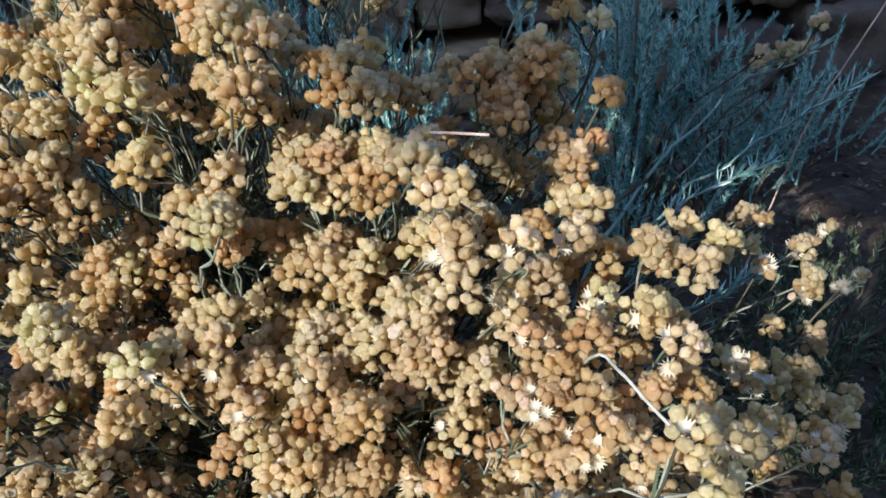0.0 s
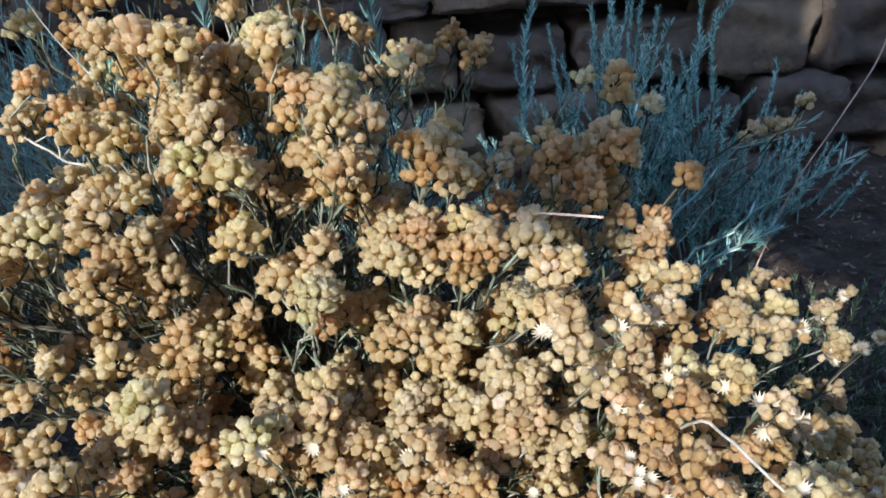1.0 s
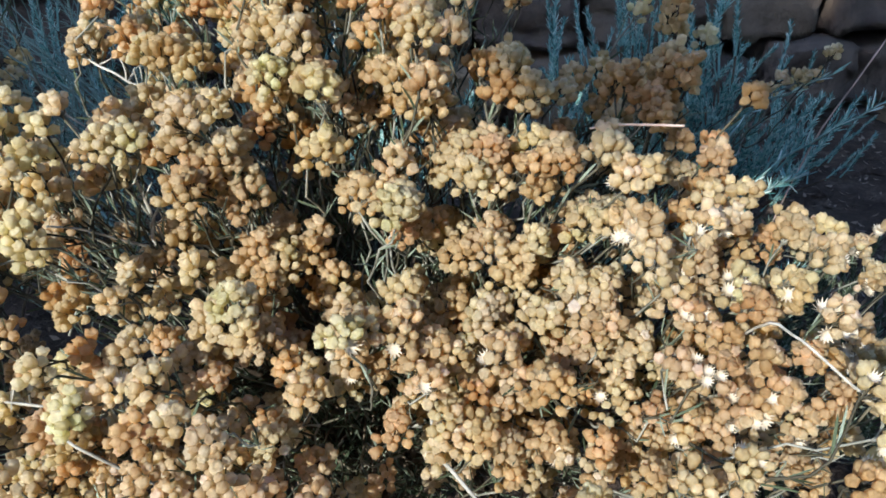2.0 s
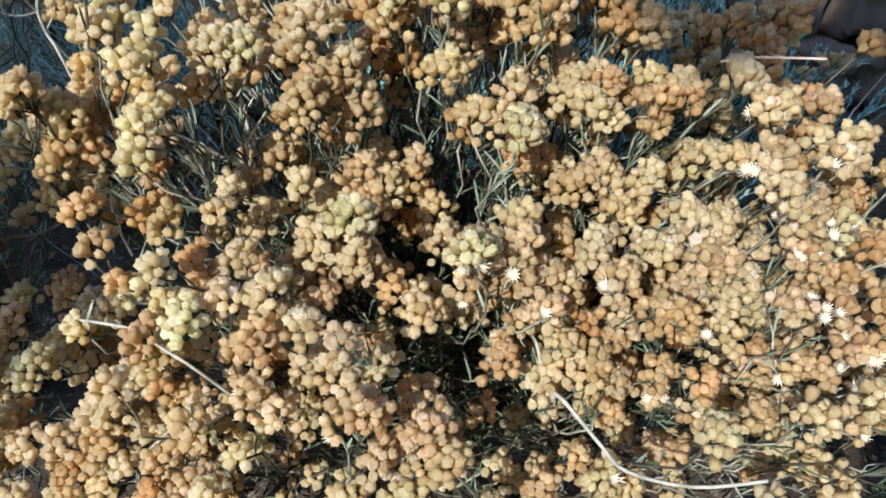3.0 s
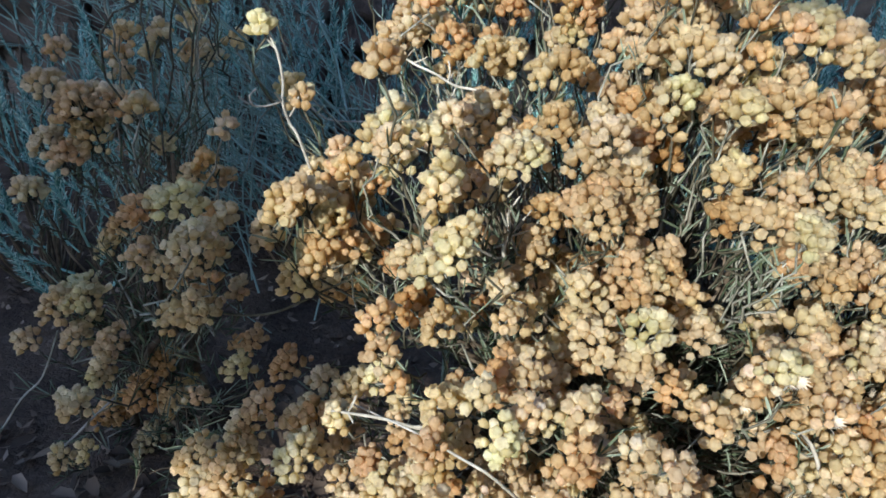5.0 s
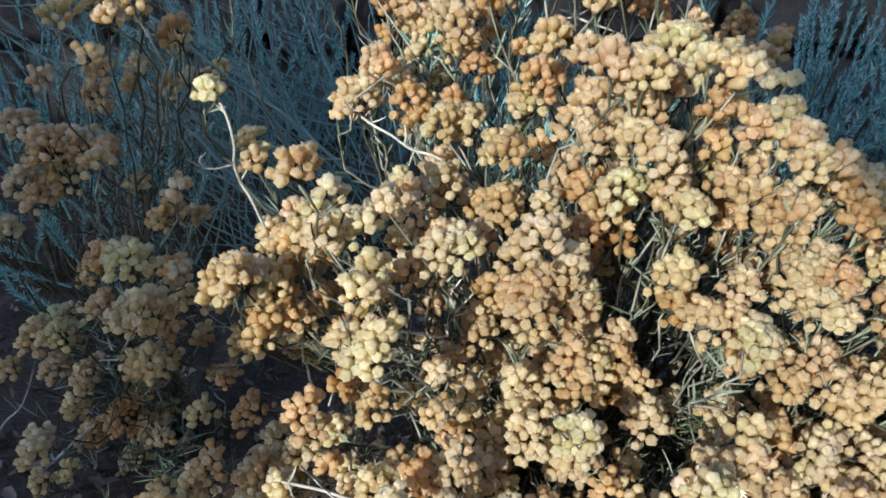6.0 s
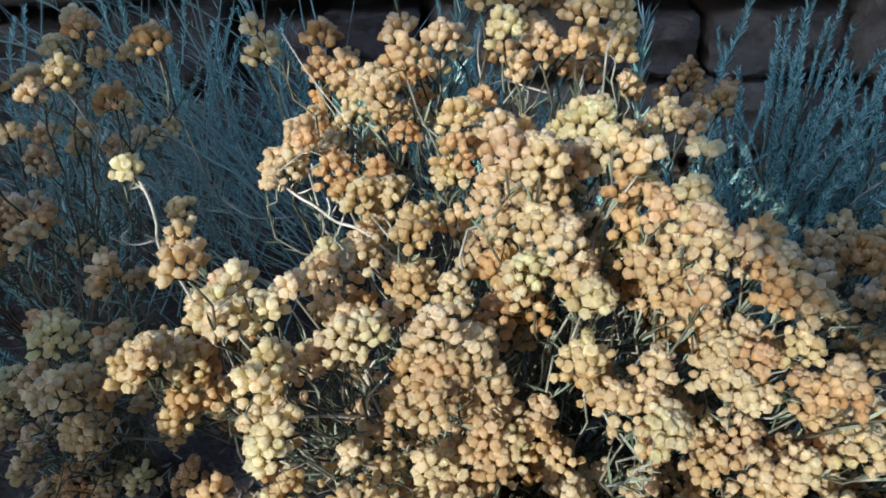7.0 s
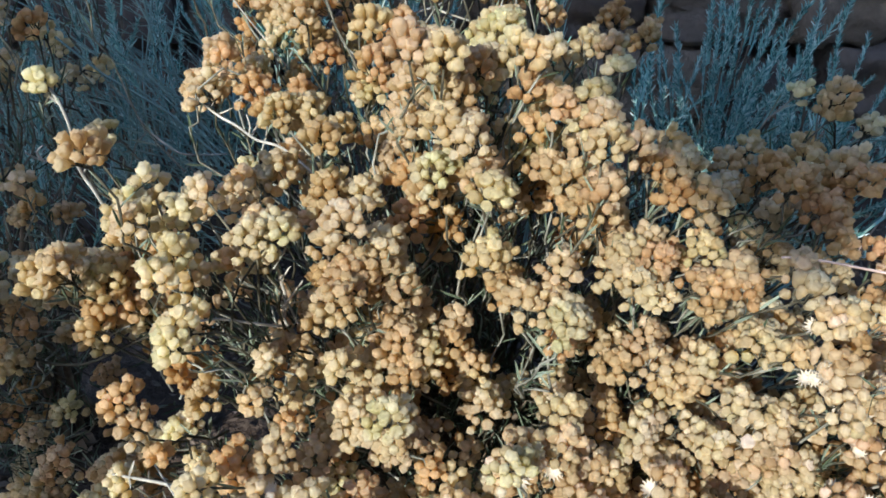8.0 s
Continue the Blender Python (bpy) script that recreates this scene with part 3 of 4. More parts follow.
MAIN_GOLD_J = [
    (0.089, 0.295, 0.250, 9.5), (0.091, 0.285, 0.221, 10.6), (0.092, 0.398, 0.359, 7.7), (0.093, 0.303, 0.208, 13.1), (0.096, 0.281, 0.198, 9.5), (0.096, 0.306, 0.270, 8),
    (0.099, 0.293, 0.238, 10.2), (0.099, 0.340, 0.287, 9.5), (0.100, 0.240, 0.235, 9.5), (0.101, 0.278, 0.256, 10.6), (0.103, 0.319, 0.292, 9), (0.104, 0.247, 0.214, 9.5),
    (0.106, 0.286, 0.264, 9), (0.108, 0.321, 0.279, 9.8), (0.111, 0.273, 0.238, 10.7), (0.113, 0.397, 0.368, 10.3), (0.115, 0.406, 0.339, 9.5), (0.115, 0.470, 0.278, 9.5),
    (0.117, 0.272, 0.263, 8.7), (0.118, 0.460, 0.339, 9.5), (0.119, 0.318, 0.310, 8.7), (0.123, 0.261, 0.252, 8.9), (0.126, 0.328, 0.317, 8.9), (0.126, 0.357, 0.325, 9.6),
]
MAIN_GOLD_K = [
    (0.128, 0.399, 0.298, 9.5), (0.129, 0.411, 0.352, 9.5), (0.134, 0.276, 0.237, 9.5), (0.134, 0.345, 0.285, 9.2), (0.135, 0.261, 0.233, 8.8), (0.135, 0.450, 0.382, 9.5),
    (0.145, 0.234, 0.275, 9.5), (0.150, 0.225, 0.255, 9.5), (0.150, 0.320, 0.300, 9.5), (0.155, 0.280, 0.277, 9.9), (0.160, 0.240, 0.220, 9.5), (0.170, 0.250, 0.250, 9.5),
    (0.180, 0.369, 0.282, 8.7), (0.185, 0.270, 0.240, 9.5), (0.198, 0.316, 0.230, 8.7), (0.227, 0.299, 0.201, 9.7), (0.230, 0.348, 0.197, 9.5), (0.246, 0.355, 0.193, 10),
    (0.260, 0.330, 0.120, 9.5), (0.265, 0.496, 0.213, 9.1), (0.268, 0.403, 0.216, 9.5), (0.277, 0.434, 0.223, 9.4), (0.280, 0.370, 0.150, 9.5), (0.310, 0.410, 0.120, 9.5),
]
MAIN_GOLD_L = [
    (0.337, 0.663, 0.272, 8.0), (0.362, 0.672, 0.270, 9.5),
]
MAIN_PALE_A = [
    (-0.290, 0.474, 0.388, 7.4), (-0.284, 0.405, 0.174, 12.6), (-0.282, 0.356, 0.190, 11.2), (-0.282, 0.396, 0.322, 11.4), (-0.280, 0.372, 0.183, 10.2), (-0.277, 0.407, 0.320, 8.2),
    (-0.273, 0.395, 0.325, 12.1), (-0.272, 0.482, 0.344, 7), (-0.261, 0.413, 0.305, 11.4), (-0.260, 0.367, 0.203, 7), (-0.260, 0.372, 0.206, 7.8), (-0.239, 0.332, 0.189, 10.4),
    (-0.236, 0.399, 0.211, 8.3), (-0.230, 0.393, 0.357, 11.5), (-0.229, 0.380, 0.357, 9.7), (-0.229, 0.406, 0.210, 8.3), (-0.225, 0.403, 0.363, 9.2), (-0.218, 0.334, 0.197, 9.4),
    (-0.209, 0.344, 0.231, 13), (-0.209, 0.347, 0.348, 8.6), (-0.208, 0.393, 0.355, 7.8), (-0.207, 0.323, 0.218, 10.5), (-0.205, 0.333, 0.324, 8.3), (-0.202, 0.339, 0.330, 9.6),
]
MAIN_PALE_B = [
    (-0.199, 0.396, 0.363, 7.1), (-0.197, 0.295, 0.278, 8), (-0.188, 0.290, 0.256, 10), (-0.185, 0.437, 0.344, 15), (-0.176, 0.370, 0.284, 8.2), (-0.175, 0.304, 0.258, 10),
    (-0.173, 0.285, 0.187, 7), (-0.170, 0.464, 0.375, 11.1), (-0.167, 0.379, 0.350, 11.4), (-0.152, 0.282, 0.213, 9.2), (-0.147, 0.345, 0.223, 10.3), (-0.146, 0.365, 0.241, 9.8),
    (-0.139, 0.268, 0.265, 8.2), (-0.134, 0.341, 0.267, 12.4), (-0.121, 0.445, 0.425, 9.9), (-0.116, 0.319, 0.290, 11.2), (-0.115, 0.331, 0.263, 9.9), (-0.107, 0.297, 0.225, 10.1),
    (-0.094, 0.383, 0.375, 10.3), (-0.094, 0.489, 0.455, 10), (-0.093, 0.399, 0.362, 12.7), (-0.080, 0.380, 0.394, 11.2), (-0.070, 0.360, 0.344, 11.2), (-0.070, 0.364, 0.376, 9.3),
]
MAIN_PALE_C = [
    (-0.066, 0.376, 0.370, 9.5), (-0.056, 0.423, 0.414, 8.8), (-0.055, 0.440, 0.423, 11.3), (-0.053, 0.409, 0.425, 5.7), (-0.042, 0.395, 0.425, 6), (-0.023, 0.373, 0.403, 9.3),
    (-0.022, 0.290, 0.222, 10.8), (-0.019, 0.390, 0.397, 11.3), (-0.019, 0.543, 0.439, 12.2), (-0.018, 0.399, 0.404, 10.2), (-0.007, 0.287, 0.220, 10.3), (-0.002, 0.373, 0.334, 11.1),
    (0.012, 0.476, 0.389, 5.4), (0.013, 0.360, 0.318, 8.2), (0.013, 0.459, 0.395, 4.3), (0.020, 0.341, 0.274, 10.7), (0.036, 0.305, 0.192, 9.2), (0.057, 0.321, 0.349, 9),
    (0.061, 0.310, 0.341, 9.1), (0.068, 0.292, 0.308, 9.5), (0.081, 0.375, 0.291, 11.4), (0.092, 0.294, 0.322, 8.6), (0.099, 0.302, 0.266, 10), (0.113, 0.264, 0.239, 8.8),
]
MAIN_PALE_D = [
    (0.119, 0.464, 0.378, 6.8), (0.130, 0.318, 0.272, 11), (0.139, 0.469, 0.370, 7.3), (0.140, 0.456, 0.369, 8.1), (0.145, 0.299, 0.280, 10.5), (0.152, 0.448, 0.365, 7.6),
    (0.162, 0.264, 0.252, 9.4), (0.173, 0.323, 0.286, 11), (0.194, 0.354, 0.276, 9.5), (0.371, 0.668, 0.272, 8.0), (0.376, 0.654, 0.296, 9.0),
]
MAIN_RUSSET_A = [
    (-0.296, 0.568, 0.431, 10.6), (-0.295, 0.460, 0.174, 12.4), (-0.275, 0.396, 0.184, 11.7), (-0.266, 0.336, 0.136, 12.9), (-0.261, 0.411, 0.297, 12), (-0.249, 0.410, 0.286, 8.1),
    (-0.246, 0.332, 0.165, 11.3), (-0.242, 0.445, 0.303, 8.6), (-0.223, 0.420, 0.270, 9.2), (-0.218, 0.390, 0.263, 12.1), (-0.198, 0.487, 0.396, 6.5), (-0.193, 0.570, 0.431, 11.5),
    (-0.187, 0.496, 0.376, 10.6), (-0.177, 0.493, 0.367, 9.4), (-0.158, 0.279, 0.251, 10.4), (-0.122, 0.429, 0.258, 11.5), (-0.118, 0.469, 0.398, 13), (-0.103, 0.394, 0.347, 11),
    (-0.084, 0.378, 0.280, 10.1), (-0.080, 0.534, 0.299, 13.2), (-0.057, 0.382, 0.313, 10.9), (-0.048, 0.406, 0.406, 9), (-0.045, 0.404, 0.386, 7.7), (-0.037, 0.389, 0.401, 8.2),
]
MAIN_RUSSET_B = [
    (-0.036, 0.349, 0.302, 8.6), (-0.007, 0.306, 0.235, 8.6), (0.012, 0.367, 0.334, 9.3), (0.014, 0.391, 0.371, 9.2), (0.020, 0.380, 0.362, 9.6), (0.020, 0.415, 0.363, 9.5),
    (0.023, 0.281, 0.222, 9.6), (0.024, 0.276, 0.255, 9.4), (0.025, 0.385, 0.324, 9.4), (0.028, 0.353, 0.331, 9.6), (0.031, 0.345, 0.335, 8.1), (0.042, 0.340, 0.335, 8.8),
    (0.062, 0.634, 0.381, 13.8), (0.074, 0.595, 0.373, 11), (0.082, 0.607, 0.375, 8.4), (0.084, 0.392, 0.360, 9.9), (0.098, 0.387, 0.349, 9.8), (0.099, 0.378, 0.350, 9.7),
    (0.099, 0.437, 0.347, 10.3), (0.100, 0.373, 0.343, 8.2), (0.114, 0.395, 0.360, 10.7), (0.114, 0.407, 0.353, 12.2), (0.116, 0.384, 0.365, 9.1), (0.140, 0.356, 0.356, 8),
]
MAIN_TIPS = [(*row, tint) for rows, tint in ((MAIN_GOLD_A, GOLD), (MAIN_GOLD_B, GOLD), (MAIN_GOLD_C, GOLD), (MAIN_GOLD_D, GOLD), (MAIN_GOLD_E, GOLD), (MAIN_GOLD_F, GOLD), (MAIN_GOLD_G, GOLD), (MAIN_GOLD_H, GOLD), (MAIN_GOLD_I, GOLD), (MAIN_GOLD_J, GOLD), (MAIN_GOLD_K, GOLD), (MAIN_GOLD_L, GOLD), (MAIN_PALE_A, PALE), (MAIN_PALE_B, PALE), (MAIN_PALE_C, PALE), (MAIN_PALE_D, PALE), (MAIN_RUSSET_A, RUSSET), (MAIN_RUSSET_B, RUSSET)) for row in rows]
LEFT_GOLD_A = [
    (-0.481, 0.524, 0.158, 10.4), (-0.466, 0.491, 0.072, 9.5), (-0.462, 0.546, 0.266, 8.9), (-0.460, 0.660, 0.330, 9.5), (-0.456, 0.535, 0.183, 15), (-0.455, 0.546, 0.265, 9),
    (-0.452, 0.564, 0.170, 9.5), (-0.446, 0.526, 0.158, 11.2), (-0.446, 0.562, 0.294, 11.9), (-0.446, 0.567, 0.111, 9.5), (-0.442, 0.576, 0.330, 12.5), (-0.432, 0.460, 0.153, 9.5),
    (-0.432, 0.550, 0.287, 11.9), (-0.429, 0.516, 0.198, 12.9), (-0.427, 0.561, 0.021, 13.3), (-0.425, 0.497, 0.145, 10.8), (-0.425, 0.520, 0.154, 13.6), (-0.421, 0.565, 0.317, 13.3),
    (-0.420, 0.720, 0.360, 9.5), (-0.419, 0.553, 0.327, 14.4), (-0.418, 0.560, 0.299, 14.3), (-0.406, 0.410, 0.192, 9.5), (-0.401, 0.553, 0.322, 10.1), (-0.400, 0.600, 0.340, 9.5),
]
LEFT_GOLD_B = [
    (-0.400, 0.620, 0.350, 9.5), (-0.378, 0.632, 0.349, 9.5), (-0.375, 0.523, 0.415, 9.5), (-0.372, 0.610, 0.415, 9.5), (-0.371, 0.466, 0.256, 9.3), (-0.366, 0.560, 0.410, 9.5),
    (-0.366, 0.700, 0.340, 9.5), (-0.364, 0.497, 0.338, 9), (-0.360, 0.640, 0.330, 9.5), (-0.359, 0.471, 0.208, 12), (-0.357, 0.463, 0.248, 10), (-0.356, 0.473, 0.288, 9.5),
    (-0.353, 0.576, 0.403, 9.5), (-0.350, 0.600, 0.434, 9.5), (-0.348, 0.410, 0.141, 12.9), (-0.347, 0.528, 0.279, 9.5), (-0.341, 0.448, 0.229, 12.1), (-0.340, 0.394, 0.141, 9.5),
    (-0.339, 0.540, 0.420, 11.4), (-0.333, 0.441, 0.263, 9.5), (-0.331, 0.375, 0.141, 12.7), (-0.330, 0.680, 0.330, 9.5), (-0.329, 0.362, 0.123, 9.5), (-0.327, 0.410, 0.296, 11.9),
]
LEFT_GOLD_C = [
    (-0.327, 0.430, 0.284, 12.2), (-0.327, 0.673, 0.405, 9.5), (-0.324, 0.380, 0.153, 14.1), (-0.321, 0.486, 0.214, 8), (-0.315, 0.392, 0.166, 11.6), (-0.315, 0.398, 0.174, 13),
    (-0.312, 0.472, 0.331, 7.4), (-0.309, 0.354, 0.154, 12.2), (-0.306, 0.368, 0.137, 9.5), (-0.302, 0.392, 0.197, 9.4),
]
LEFT_PALE_A = [
    (-0.468, 0.530, 0.037, 9.9), (-0.448, 0.550, 0.182, 14.8), (-0.390, 0.525, 0.091, 12), (-0.354, 0.496, 0.397, 5.9), (-0.345, 0.512, 0.416, 7.8), (-0.338, 0.379, 0.138, 13),
    (-0.337, 0.448, 0.301, 12.3), (-0.336, 0.442, 0.227, 9.2), (-0.315, 0.452, 0.288, 8.2),
]
LEFT_RUSSET_A = [
    (-0.445, 0.541, 0.069, 12.5), (-0.415, 0.531, 0.097, 15.6), (-0.406, 0.551, 0.234, 12.5), (-0.392, 0.539, 0.121, 12.9), (-0.380, 0.544, 0.322, 10.1), (-0.378, 0.506, 0.269, 10.6),
    (-0.374, 0.535, 0.325, 7), (-0.338, 0.527, 0.290, 7.2), (-0.333, 0.579, 0.389, 9.2), (-0.331, 0.562, 0.440, 9.1), (-0.323, 0.531, 0.141, 11),
]
LEFT_TIPS = [(*row, tint) for rows, tint in ((LEFT_GOLD_A, GOLD), (LEFT_GOLD_B, GOLD), (LEFT_GOLD_C, GOLD), (LEFT_PALE_A, PALE), (LEFT_RUSSET_A, RUSSET)) for row in rows]


def bush_roots(tip, base, rnd, short):
    """Where a flowering stem leaves the woody middle of its bush."""
    t, b = Vector(tip), Vector(base)
    low = t.lerp(b, rnd.uniform(0.16, 0.26) if short else rnd.uniform(0.18, 0.32))
    return low + Vector((rnd.uniform(-0.02, 0.02), rnd.uniform(-0.01, 0.03), rnd.uniform(-0.03, 0.0)))


# dark hollows between the clusters: mouth, way in, radius
HOLLOWS_A = [
    ((-0.053, 0.342, 0.287), (0.20, 0.90, -0.39), 0.015), ((-0.199, 0.395, 0.268), (-0.19, 0.90, -0.38), 0.012), ((-0.126, 0.260, 0.199), (-0.01, 0.72, -0.70), 0.010),
    ((-0.292, 0.481, 0.204), (-0.10, 0.87, -0.49), 0.016), ((-0.244, 0.354, 0.203), (0.00, 0.78, -0.63), 0.012), ((0.000, 0.360, 0.314), (0.33, 0.76, -0.56), 0.010),
    ((0.064, 0.393, 0.347), (0.47, 0.77, -0.43), 0.011), ((0.083, 0.303, 0.303), (0.04, 0.85, -0.52), 0.007), ((0.157, 0.357, 0.314), (0.25, 0.88, -0.41), 0.016),
    ((-0.079, 0.369, 0.362), (0.20, 0.79, -0.58), 0.011), ((-0.223, 0.530, 0.407), (-0.18, 0.93, -0.31), 0.020), ((0.080, 0.503, 0.353), (0.17, 0.95, -0.26), 0.019),
]
HOLLOWS_B = [
    ((0.026, 0.357, 0.304), (0.39, 0.86, -0.31), 0.013), ((0.079, 0.305, 0.280), (0.54, 0.74, -0.39), 0.011), ((-0.063, 0.357, 0.296), (0.47, 0.79, -0.39), 0.017),
    ((-0.463, 0.540, 0.240), (-0.38, 0.85, -0.36), 0.024), ((-0.055, 0.349, 0.312), (0.19, 0.77, -0.60), 0.015), ((0.062, 0.326, 0.298), (0.49, 0.64, -0.59), 0.013),
    ((-0.004, 0.347, 0.281), (0.31, 0.70, -0.64), 0.008), ((0.132, 0.280, 0.266), (0.20, 0.75, -0.63), 0.007), ((0.105, 0.344, 0.322), (0.11, 0.90, -0.41), 0.011),
    ((-0.048, 0.352, 0.309), (0.27, 0.68, -0.68), 0.009), ((-0.081, 0.373, 0.334), (0.43, 0.85, -0.30), 0.013), ((0.185, 0.401, 0.308), (0.43, 0.81, -0.39), 0.013),
]
HOLLOWS_C = [
    ((-0.181, 0.407, 0.299), (-0.14, 0.94, -0.31), 0.018), ((-0.048, 0.264, 0.203), (0.23, 0.71, -0.66), 0.015), ((-0.076, 0.313, 0.260), (0.46, 0.72, -0.51), 0.011),
    ((-0.046, 0.304, 0.233), (0.51, 0.66, -0.55), 0.008), ((-0.050, 0.366, 0.357), (0.21, 0.85, -0.48), 0.010), ((-0.001, 0.380, 0.356), (0.33, 0.83, -0.45), 0.009),
    ((-0.065, 0.416, 0.332), (-0.34, 0.89, -0.30), 0.011), ((-0.096, 0.365, 0.263), (-0.41, 0.77, -0.48), 0.012), ((0.225, 0.374, 0.242), (0.37, 0.77, -0.51), 0.012),
    ((-0.004, 0.379, 0.368), (0.40, 0.76, -0.51), 0.012), ((-0.078, 0.336, 0.252), (0.43, 0.74, -0.51), 0.013),
]
HOLLOWS_D = [
    ((-0.292, 0.435, 0.238), (-0.35, 0.85, -0.39), 0.017), ((-0.200, 0.409, 0.343), (-0.19, 0.96, -0.21), 0.014), ((-0.003, 0.351, 0.309), (0.59, 0.73, -0.34), 0.011),
    ((-0.145, 0.272, 0.223), (0.30, 0.67, -0.68), 0.015), ((-0.241, 0.474, 0.365), (-0.29, 0.89, -0.35), 0.025), ((-0.192, 0.384, 0.301), (-0.20, 0.79, -0.58), 0.014),
    ((0.022, 0.352, 0.311), (-0.15, 0.89, -0.43), 0.008), ((-0.136, 0.310, 0.233), (-0.52, 0.65, -0.56), 0.011), ((0.281, 0.380, 0.219), (0.46, 0.72, -0.52), 0.013),
    ((0.041, 0.371, 0.351), (0.50, 0.69, -0.53), 0.013), ((-0.057, 0.305, 0.239), (0.20, 0.82, -0.55), 0.008),
]
HOLLOWS_E = [
    ((-0.077, 0.275, 0.225), (0.15, 0.77, -0.62), 0.013), ((-0.274, 0.440, 0.333), (-0.33, 0.92, -0.20), 0.018), ((-0.292, 0.423, 0.332), (-0.12, 0.95, -0.29), 0.015),
    ((-0.172, 0.296, 0.232), (0.22, 0.74, -0.64), 0.010), ((-0.263, 0.523, 0.393), (-0.31, 0.92, -0.26), 0.020), ((-0.290, 0.459, 0.186), (-0.33, 0.70, -0.63), 0.019),
    ((-0.036, 0.350, 0.282), (-0.30, 0.83, -0.48), 0.011), ((-0.056, 0.300, 0.236), (-0.36, 0.70, -0.62), 0.013), ((-0.029, 0.412, 0.334), (-0.26, 0.92, -0.31), 0.009),
    ((0.017, 0.360, 0.317), (0.43, 0.65, -0.62), 0.009), ((-0.061, 0.405, 0.342), (-0.15, 0.92, -0.35), 0.007),
]
HOLLOWS_F = [
    ((0.021, 0.286, 0.228), (0.41, 0.73, -0.55), 0.011), ((-0.302, 0.453, 0.185), (-0.34, 0.82, -0.46), 0.015), ((-0.255, 0.432, 0.215), (-0.02, 0.85, -0.52), 0.021),
    ((-0.183, 0.348, 0.266), (0.17, 0.84, -0.51), 0.011), ((-0.189, 0.470, 0.360), (-0.17, 0.91, -0.37), 0.010), ((-0.202, 0.371, 0.234), (-0.21, 0.69, -0.69), 0.012),
    ((0.045, 0.296, 0.242), (-0.08, 0.75, -0.66), 0.010), ((-0.058, 0.287, 0.222), (-0.37, 0.66, -0.66), 0.009), ((0.131, 0.425, 0.366), (0.15, 0.96, -0.23), 0.009),
    ((-0.206, 0.493, 0.371), (-0.15, 0.90, -0.42), 0.020), ((-0.028, 0.370, 0.334), (-0.08, 0.91, -0.40), 0.010),
]
HOLLOWS = [(Vector(p), Vector(w), r) for p, w, r in HOLLOWS_A + HOLLOWS_B + HOLLOWS_C + HOLLOWS_D + HOLLOWS_E + HOLLOWS_F]


def in_hollow(p, wider=1.0):
    for mouth, way, r in HOLLOWS:
        along = min(max((p - mouth).dot(way), -0.02), 0.075)
        if (p - mouth - way * along).length < r * wider:
            return True
    return False



def between(tips, count, seed, gap, back=0.06):
    """More tips between neighbouring ones, a little deeper in the bush."""
    rnd = random.Random(seed)
    have = [Vector(t[:3]) for t in tips]
    first = len(have)
    made = []
    for _ in range(count * 40):
        if len(made) >= count:
            break
        a = have[rnd.randrange(first)]
        near = [q for q in have[:first] if 0.02 < (q - a).length < 0.085]
        if len(near) < 2:
            continue
        b, c = rnd.sample(near, 2)
        u, v = rnd.random() * 0.6, rnd.random() * 0.6
        p = a + (b - a) * u + (c - a) * v + Vector((0, 0.8, -0.5)) * rnd.uniform(0.35, 1.15) * back
        if all((p - q).length > gap for q in have) and not in_hollow(p):
            have.append(p)
            made.append(p)
    return made


def woody_frame(bush, base, tops, seed):
    """The branching woody stems of a bush, each a part."""
    rnd = random.Random(seed)
    o = Vector(bush.location)
    for top in tops:
        verts, faces = [], []
        b = Vector(base) + Vector((rnd.uniform(-0.03, 0.03), rnd.uniform(-0.03, 0.03), 0))
        top = Vector(top)
        line = wobble(bend(b, b.lerp(top, 0.4) + Vector((0, 0, 0.05)), top, 8), 0.004, rnd)
        tube(verts, faces, [p - o for p in line], 0.0045, 0.0016, 6)
        for i in range(3, 8):
            q = line[i] + Vector((rnd.uniform(-0.035, 0.035), rnd.uniform(-0.02, 0.05), rnd.uniform(0.01, 0.05)))
            tube(verts, faces, [p - o for p in wobble(bend(line[i], line[i].lerp(q, 0.5) + Vector((0, 0, 0.01)), q, 3), 0.002, rnd)], 0.0011, 0.0005, 4)
        part("branch", mesh_of("branch", verts, faces, TWIG), bush)


